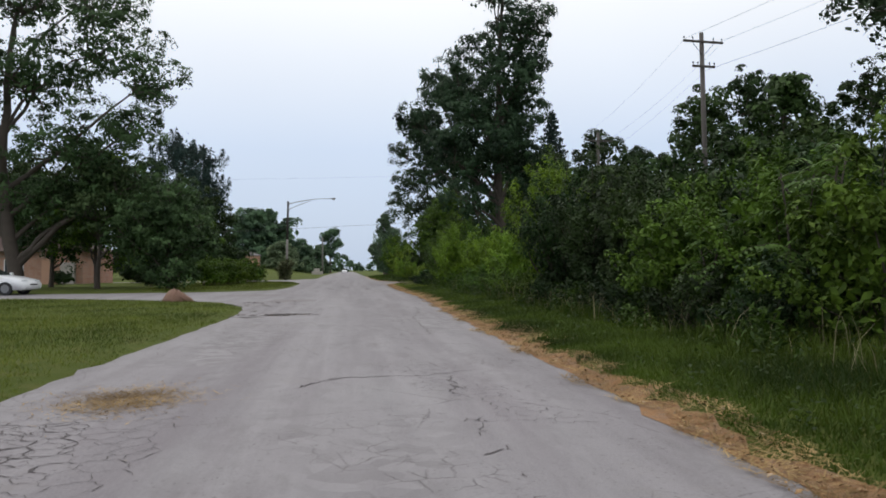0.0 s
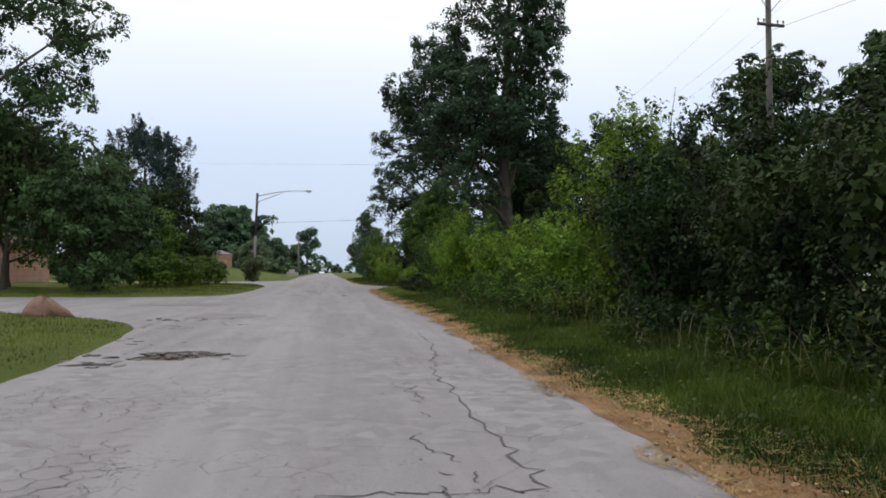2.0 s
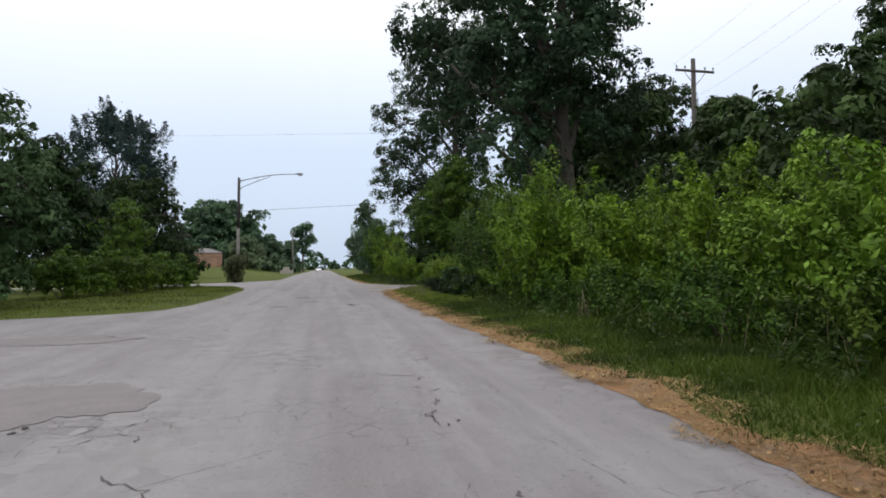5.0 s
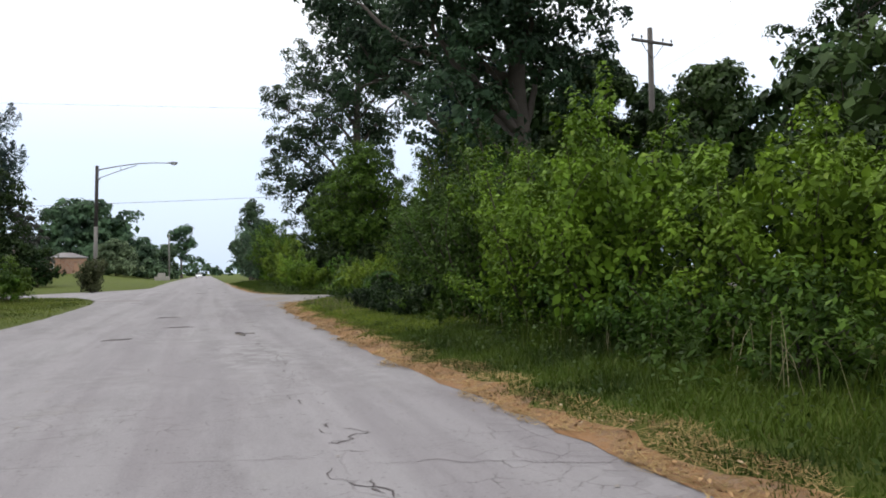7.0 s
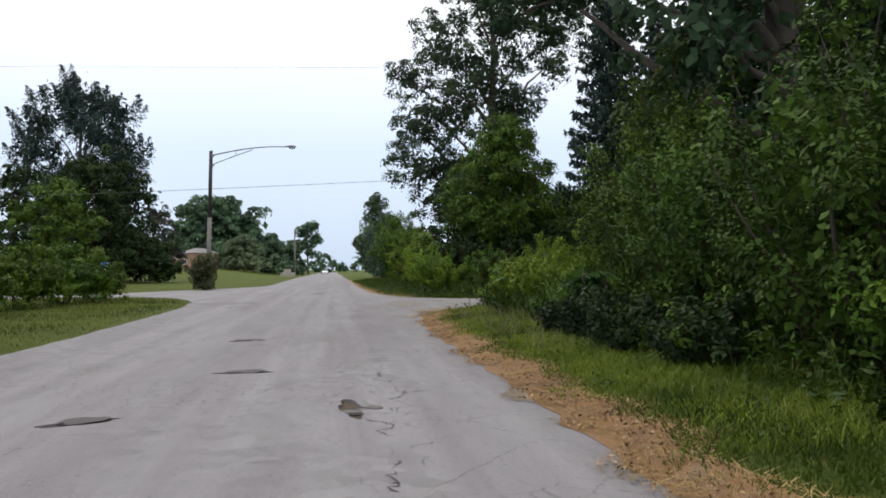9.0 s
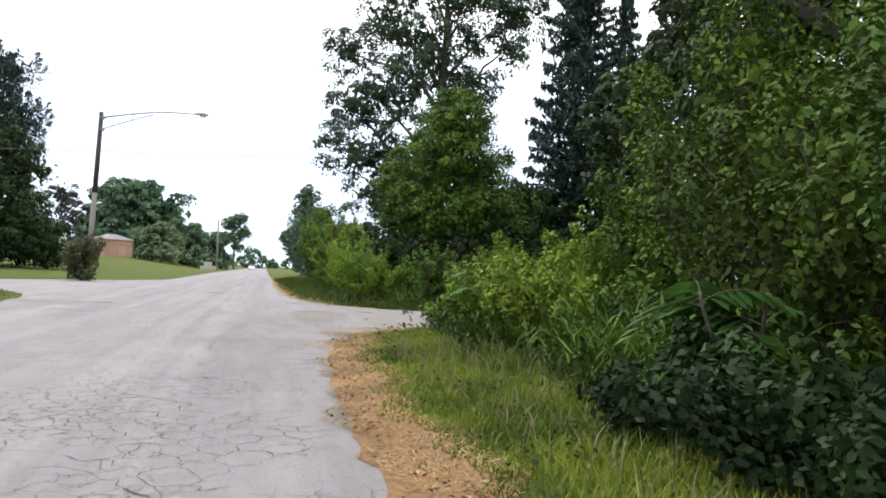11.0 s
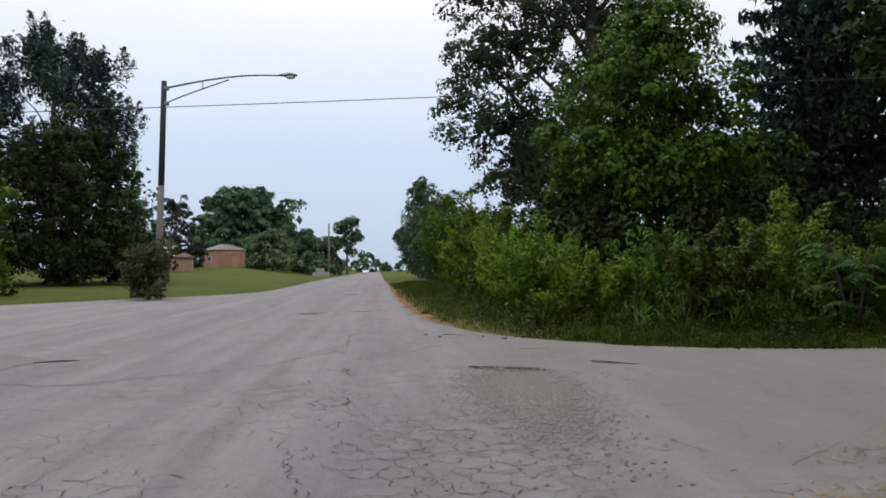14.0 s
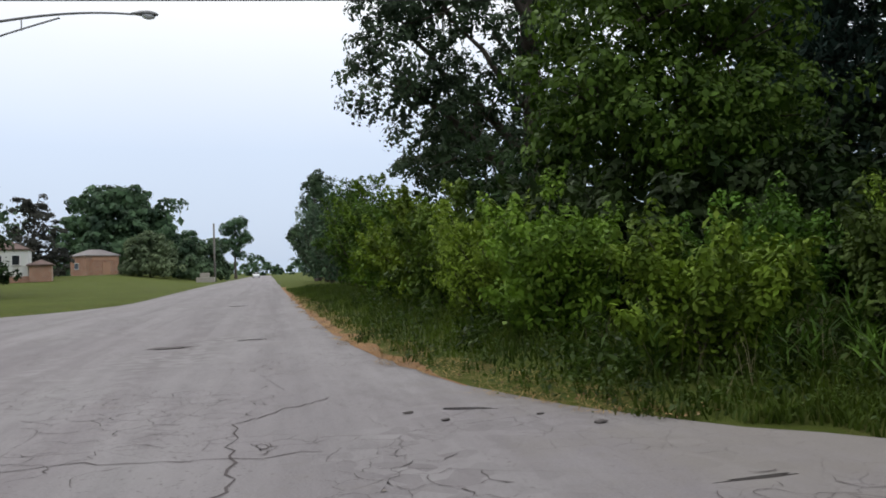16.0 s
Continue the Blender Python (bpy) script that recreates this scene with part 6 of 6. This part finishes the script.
# ---------- street lamp ----------
def street_lamp(x, y):
    base = thing("street_lamp", pose(x, y, height_at(x, y)), "weathered wooden pole with a long steel arm and cobra-head lamp", "street lamp")
    # Pole in two tones: dark above 4.7 m, pale below.
    part("pole", rod((-0.1, 0, 4.7), (0, 0, 9.02), 0.129, 0.11, 12), POLE_DARK, base, "dark upper part of the pole")
    part("pole_foot", rod((-0.22, 0, -0.3), (-0.1, 0, 4.7), 0.15, 0.129, 12), POLE_PALE, base, "pale lower part of the pole")
    t = np.linspace(0, 1, 16)
    upper = np.stack([4.68 * t, np.zeros(16), 8.72 + 0.62 * np.sin(t * 1.75) ** 1.0], 1)
    lower = np.stack([2.6 * np.linspace(0, 1, 8), np.zeros(8), 8.07 + 1.05 * np.linspace(0, 1, 8) ** 0.9], 1)
    v, q = tube_arrays(upper, np.linspace(0.045, 0.032, 16), 8)
    part("arm", mesh_np("arm", v, q, METAL_GREY, True), METAL_GREY, base, "galvanised steel arm")
    v, q = tube_arrays(lower, np.full(8, 0.028), 8)
    part("brace", mesh_np("brace", v, q, METAL_GREY, True), METAL_GREY, base, "galvanised steel brace")
    part("strut", rod((1.55, 0, 8.68), (1.55, 0, 9.02), 0.018), METAL_GREY, base)
    for z in (8.72, 8.09):
        part("bracket", box(0.16, 0.24, 0.14, (0.1, 0, z), 0.02), METAL_GREY, base, "steel pole bracket")
    bm = bmesh.new()
    bmesh.ops.create_uvsphere(bm, u_segments=16, v_segments=10, radius=0.5)
    for vv in bm.verts:
        taper = 0.55 + 0.45 * min(1, max(0, vv.co.x + 0.5) * 1.6)
        vv.co = Vector((vv.co.x * 0.86, vv.co.y * 0.34 * taper, vv.co.z * (0.26 if vv.co.z > 0 else 0.1) * taper))
    for f in bm.faces:
        f.smooth = True
    part("housing", bm, METAL_GREY, base, "grey cobra-head lamp housing", pose(5.0, 0, 9.34))
    bm = bmesh.new()
    bmesh.ops.create_uvsphere(bm, u_segments=14, v_segments=8, radius=0.5)
    for vv in bm.verts:
        vv.co = Vector((vv.co.x * 0.42, vv.co.y * 0.27, vv.co.z * 0.2))
    part("lens", bm, CLEAR_LENS, base, "glass lamp lens", pose(5.13, 0, 9.29))
    return base


street_lamp(-6.85, 85.0)
bush(-7.1, 83.9, 2.5, 1.25, "shrub", LEAF_BROWN, "scruffy brown-green bush round the lamp pole", 620, 10, 0.12, 5, 301, "pole_bush", "", 0.2, low=0.3)


# ---------- utility poles and wires ----------
def utility_pole(x, y, h, arms, material, label, turn=0.0, lean=0.0):
    base = thing("utility_pole", pose(x, y, height_at(x, y), 0, lean, turn), label, "utility pole", "utility poles")
    part("pole", rod((0, 0, -0.3), (0, 0, h), 0.17, 0.12, 12), material, base)
    for z, half in arms:
        part("crossarm", box(half * 2, 0.1, 0.12, (0, -0.15, z), 0.012), material, base, "wooden crossarm")
        for s in (-1, 1):
            for f in (0.95, 0.52):
                bm = rod((s * half * f, -0.15, z + 0.06), (s * half * f, -0.15, z + 0.16), 0.022, 0.016, 8)
                rod((s * half * f, -0.15, z + 0.16), (s * half * f, -0.15, z + 0.25), 0.05, 0.032, 10, bm)
                part("insulator", bm, DARK_METAL, base, "dark pin insulator")
            if half > 1:
                part("arm_brace", rod((s * 0.06, -0.12, z - 0.75), (s * half * 0.55, -0.15, z - 0.05), 0.016, None, 6), DARK_METAL, base)
    return base


utility_pole(20.0, 39.0, 14.3, ((13.75, 1.28), (12.35, 0.72)), WOOD_POLE, "dark wooden utility pole with two crossarms", 8, -0.8)
utility_pole(20.0, 57.0, 12.0, ((11.3, 1.2),), WOOD_POLE, "dark wooden utility pole among the trees", 8)
utility_pole(15.8, 66.5, 7.4, ((6.6, 0.6),), POLE_PALE, "short pale weathered wooden pole in the woods", 8)
utility_pole(-6.2, 176.3, 8.8, (), POLE_PALE, "pale wooden pole by the far roadside", 0)


def wire(a, b, sag, label, r=0.012, n=24):
    t = np.linspace(0, 1, n)[:, None]
    pts = np.asarray(a, float) + (np.asarray(b, float) - np.asarray(a, float)) * t
    pts[:, 2] -= (4 * sag * t * (1 - t))[:, 0]
    v, q = tube_arrays(pts, np.full(n, r), 5)
    ob = new("overhead_wire", mesh_np("overhead_wire", v, q, WIRE_MAT, True))
    return tagged(ob, label, "wire", "overhead wires")


for dx, z in ((-1.2, 13.98), (1.2, 13.98), (0.0, 12.2)):
    wire((20.0 + dx, 39 - 0.15, z), (27.5 + dx, -6, z + 0.3), 0.6, "thin dark power line strung between utility poles", 0.008)
    wire((20.0 + dx, 39 - 0.15, z), (20.0 + dx, 57, z - 2.3), 0.3, "thin dark power line strung between utility poles", 0.004)
wire((-30, 73, 4.15), (25, 73, 6.95), 0.25, "thin dark cable crossing low over the road", 0.011)
wire((-45, 66, 8.5), (30, 66, 10.4), 0.3, "thin dark cable crossing high over the road", 0.004)


# ---------- sign, block, buildings, cars ----------
def notice_sign(x, y):
    base = thing("notice_sign", pose(x, y, height_at(x, y), 0, 0, -20), "white panel sign with a blue header on a post", "sign")
    part("post", box(0.09, 0.09, 0.75, (0, 0, 0.3), 0.008), WOOD_POLE, base, "short wooden post")
    part("panel", box(0.6, 0.05, 1.12, (0, 0, 0.98), 0.01), PAINT_WHITE, base, "white painted panel")
    part("header", box(0.62, 0.056, 0.24, (0, -0.003, 1.62), 0.01), PAINT_BLUE, base, "blue header board")
    for k in range(4):
        part("printed_bar", box(0.42 - 0.06 * (k % 2), 0.008, 0.05, (0, -0.032, 1.36 - 0.17 * k)), PRINT_GREY, base, "grey unreadable print line")
    return base


notice_sign(-12.6, 82.7)
bush(-12.5, 82.3, 0.3, 0.35, "weeds", LEAF_GREEN, "low weeds round the foot of a sign", 40, 8, 0.09, 3, 302, "sign_weeds", "", 0.08)


def stone_block(x, y):
    base = thing("stone_block", pose(x, y, height_at(x, y)), "pale stone block stack near the far pole", "block")
    part("base_block", box(2.6, 1.4, 0.8, (0, 0, 0.35), 0.08), STONE_PALE, base)
    part("top_block", box(1.3, 1.0, 0.7, (-0.1, 0, 1.05), 0.1), STONE_PALE, base)
    return base


stone_block(-7.4, 174.5)


def window(base, x, y, z, w, h, face="y", glass=DARK_GLASS):
    """A framed window set in a wall that faces -y or -x."""
    turn = Matrix() if face == "y" else Matrix.Rotation(-math.pi / 2, 4, "Z")
    m = Matrix.Translation((x, y, z)) @ turn
    fr = part("window", box(w + 0.16, 0.1, h + 0.16), PAINT_WHITE, base, "white-framed window", m)
    part("pane", box(w, 0.02, h, (0, -0.056, 0)), glass, fr, "dark window pane")
    part("sill", box(w + 0.3, 0.18, 0.06, (0, -0.06, -h / 2 - 0.11)), STONE_PALE, fr, "stone sill")
    return fr


def hip_roof(sx, sy, rise, over, z, flat_top=0.0):
    bm = bmesh.new()
    a, b = sx / 2 + over, sy / 2 + over
    ridge = max(sx - sy, 0) / 2 + flat_top
    ry = 0.02 + flat_top
    pts = [(-a, -b, z), (a, -b, z), (a, b, z), (-a, b, z), (-ridge - 0.02, -ry, z + rise), (ridge + 0.02, -ry, z + rise), (ridge + 0.02, ry, z + rise), (-ridge - 0.02, ry, z + rise)]
    low = [(x, y, zz - 0.14) for x, y, zz in pts[:4]]
    v = [bm.verts.new(p) for p in pts + low]
    for f in ((0, 1, 5, 4), (1, 2, 6, 5), (2, 3, 7, 6), (3, 0, 4, 7), (4, 5, 6, 7), (8, 9, 1, 0), (9, 10, 2, 1), (10, 11, 3, 2), (11, 8, 0, 3), (11, 10, 9, 8)):
        bm.faces.new([v[i] for i in f])
    return bm


def brick_garage(x, y, turn):
    base = thing("brick_garage", pose(x, y, height_at(x, y) - 0.05, 0, 0, turn), "small reddish brick building with grey hipped roof beyond the field", "building")
    part("wall", box(5.6, 5.0, 3.3, (0, 0, 1.65), 0.02), BRICK, base, "red-brown brick wall")
    part("roof", hip_roof(5.6, 5.0, 1.0, 0.25, 3.32, 0.5), SHINGLE, base, "grey shingled hipped roof")
    part("door", box(1.3, 0.1, 2.1, (0.6, -2.52, 1.06), 0.02), DOOR_TAN, base, "tan door")
    part("lintel", box(4.2, 0.08, 0.5, (0.3, -2.53, 2.75), 0.02), DOOR_TAN, base, "tan panel above the door")
    window(base, -2.82, 0.4, 1.6, 1.2, 0.9, "x")
    return base


brick_garage(-26.4, 193, 40)


def white_house(x, y):
    base = thing("white_house", pose(x, y, height_at(x, y) - 0.05, 0, 0, 12), "white-sided house with brown porch roof and brick base", "house")
    part("wall", box(3.8, 5, 3.4, (-0.9, 1, 2.0), 0.02), SIDING, base, "white siding wall")
    part("brick_base", box(4.0, 5.2, 0.7, (-0.9, 1, 0.35), 0.02), BRICK, base, "brick lower wall")
    part("porch", box(2.2, 3.4, 1.9, (2.2, -0.6, 0.97), 0.02), BRICK, base, "brick porch wing")
    part("roof", hip_roof(3.8, 5.0, 1.0, 0.2, 3.72), SHINGLE_RED, base, "brown shingled roof", pose(-0.9, 1, 0))
    part("porch_roof", hip_roof(2.2, 3.4, 0.6, 0.25, 1.95), SHINGLE_RED, base, "brown porch roof", pose(2.2, -0.6, 0))
    window(base, -1.9, -1.52, 2.5, 0.7, 1.0)
    window(base, -0.2, -1.52, 2.5, 0.7, 1.0)
    return base


white_house(-25.5, 152)


def brick_house(x, y):
    base = thing("brick_house", pose(x, y, height_at(x, y) - 0.05), "low red brick house behind garden trees", "house")
    part("wall", box(12, 8, 2.9, (0, 0, 1.45), 0.02), BRICK, base, "red brick wall")
    part("roof", hip_roof(12, 8, 2.0, 0.5, 2.92), SHINGLE_RED, base, "brown shingled roof")
    part("pier", box(1.1, 0.5, 1.9, (4.9, -4.3, 0.95), 0.03), STONE_PALE, base, "pale stone porch pier")
    part("door", box(1.0, 0.1, 2.1, (3.2, -4.03, 1.05), 0.02), DOOR_TAN, base, "tan front door")
    for wx in (-3.5, 0.5):
        window(base, wx, -4.02, 1.5, 1.4, 1.2)
    return base


brick_house(-28.5, 70.0)


def sedan(x, y, turn, label):
    """A sedan whose nose points along +x."""
    base = thing("car", pose(x, y, height_at(x, y) * 0 + 0.0, 0, 0, turn), label, "car", "parked cars")
    side = [(-2.3, 0.55), (-2.32, 0.8), (-2.2, 0.98), (-1.5, 1.04), (0.55, 0.98), (1.5, 0.86), (2.1, 0.72), (2.32, 0.56), (2.33, 0.34), (2.2, 0.22), (-2.2, 0.24)]
    bm = bmesh.new()
    rows = []
    for w, inset in ((-0.86, 0.06), (-0.78, 0.0), (0.78, 0.0), (0.86, 0.06)):
        rows.append([bm.verts.new((px * (1 - inset * 0.4), w * (1 - 0.1 * max(0, abs(px) - 1.7)), pz * (1 - inset * 0.6) + 0.02)) for px, pz in side])
    n = len(side)
    for a, b in zip(rows, rows[1:]):
        for k in range(n):
            bm.faces.new((a[k], a[(k + 1) % n], b[(k + 1) % n], b[k]))
    bm.faces.new(rows[0][::-1])
    bm.faces.new(rows[-1])
    bmesh.ops.recalc_face_normals(bm, faces=bm.faces)
    bmesh.ops.bevel(bm, geom=list(bm.edges), offset=0.03, segments=2, affect="EDGES")
    for f in bm.faces:
        f.smooth = True
    part("body", bm, CAR_WHITE, base, "glossy white bodywork")
    bm = bmesh.new()
    low = [(-1.75, 1.0), (-1.15, 1.38), (0.0, 1.42), (0.85, 0.98)]
    rows = [[bm.verts.new((px, w * (0.78 if pz < 1.1 else 0.6), pz)) for px, pz in low] for w in (-1, 1)]
    for k in range(3):
        bm.faces.new((rows[0][k], rows[0][k + 1], rows[1][k + 1], rows[1][k]))
    bm.faces.new(rows[0][::-1]), bm.faces.new(rows[1])
    bmesh.ops.recalc_face_normals(bm, faces=bm.faces)
    bmesh.ops.bevel(bm, geom=list(bm.edges), offset=0.05, segments=2, affect="EDGES")
    part("cabin_glass", bm, DARK_GLASS, base, "dark tinted cabin glass")
    part("roof", box(1.25, 1.12, 0.06, (-0.55, 0, 1.41), 0.025), CAR_WHITE, base)
    for s in (-1, 1):
        part("headlight", box(0.16, 0.42, 0.14, (2.14, s * 0.56, 0.66), 0.04), CLEAR_LENS, base, "clear headlight")
        part("fog_lamp", box(0.06, 0.2, 0.09, (2.3, s * 0.55, 0.36), 0.02), CLEAR_LENS, base, "round fog lamp")
        part("mirror", box(0.16, 0.2, 0.13, (0.72, s * 0.92, 1.02), 0.04), CAR_WHITE, base)
        for wx in (-1.42, 1.42):
            hub = pose(wx, s * 0.78, 0.32, 90, 0, 0)
            tyre = part("wheel", rod((0, 0, -0.1), (0, 0, 0.1), 0.32, 0.32, 24), RUBBER, base, "black tyre", hub)
            part("rim", rod((0, 0, -0.108), (0, 0, 0.108), 0.2, 0.2, 16), METAL_GREY, tyre, "grey wheel rim")
    part("grille", box(0.05, 0.7, 0.1, (2.3, 0, 0.5), 0.02), RUBBER, base, "dark grille")
    return base


sedan(-17.5, 38.2, -6, "white sedan parked on the drive beside the lawn")
sedan(-1.6, 262, -90, "small white car standing far down the road")
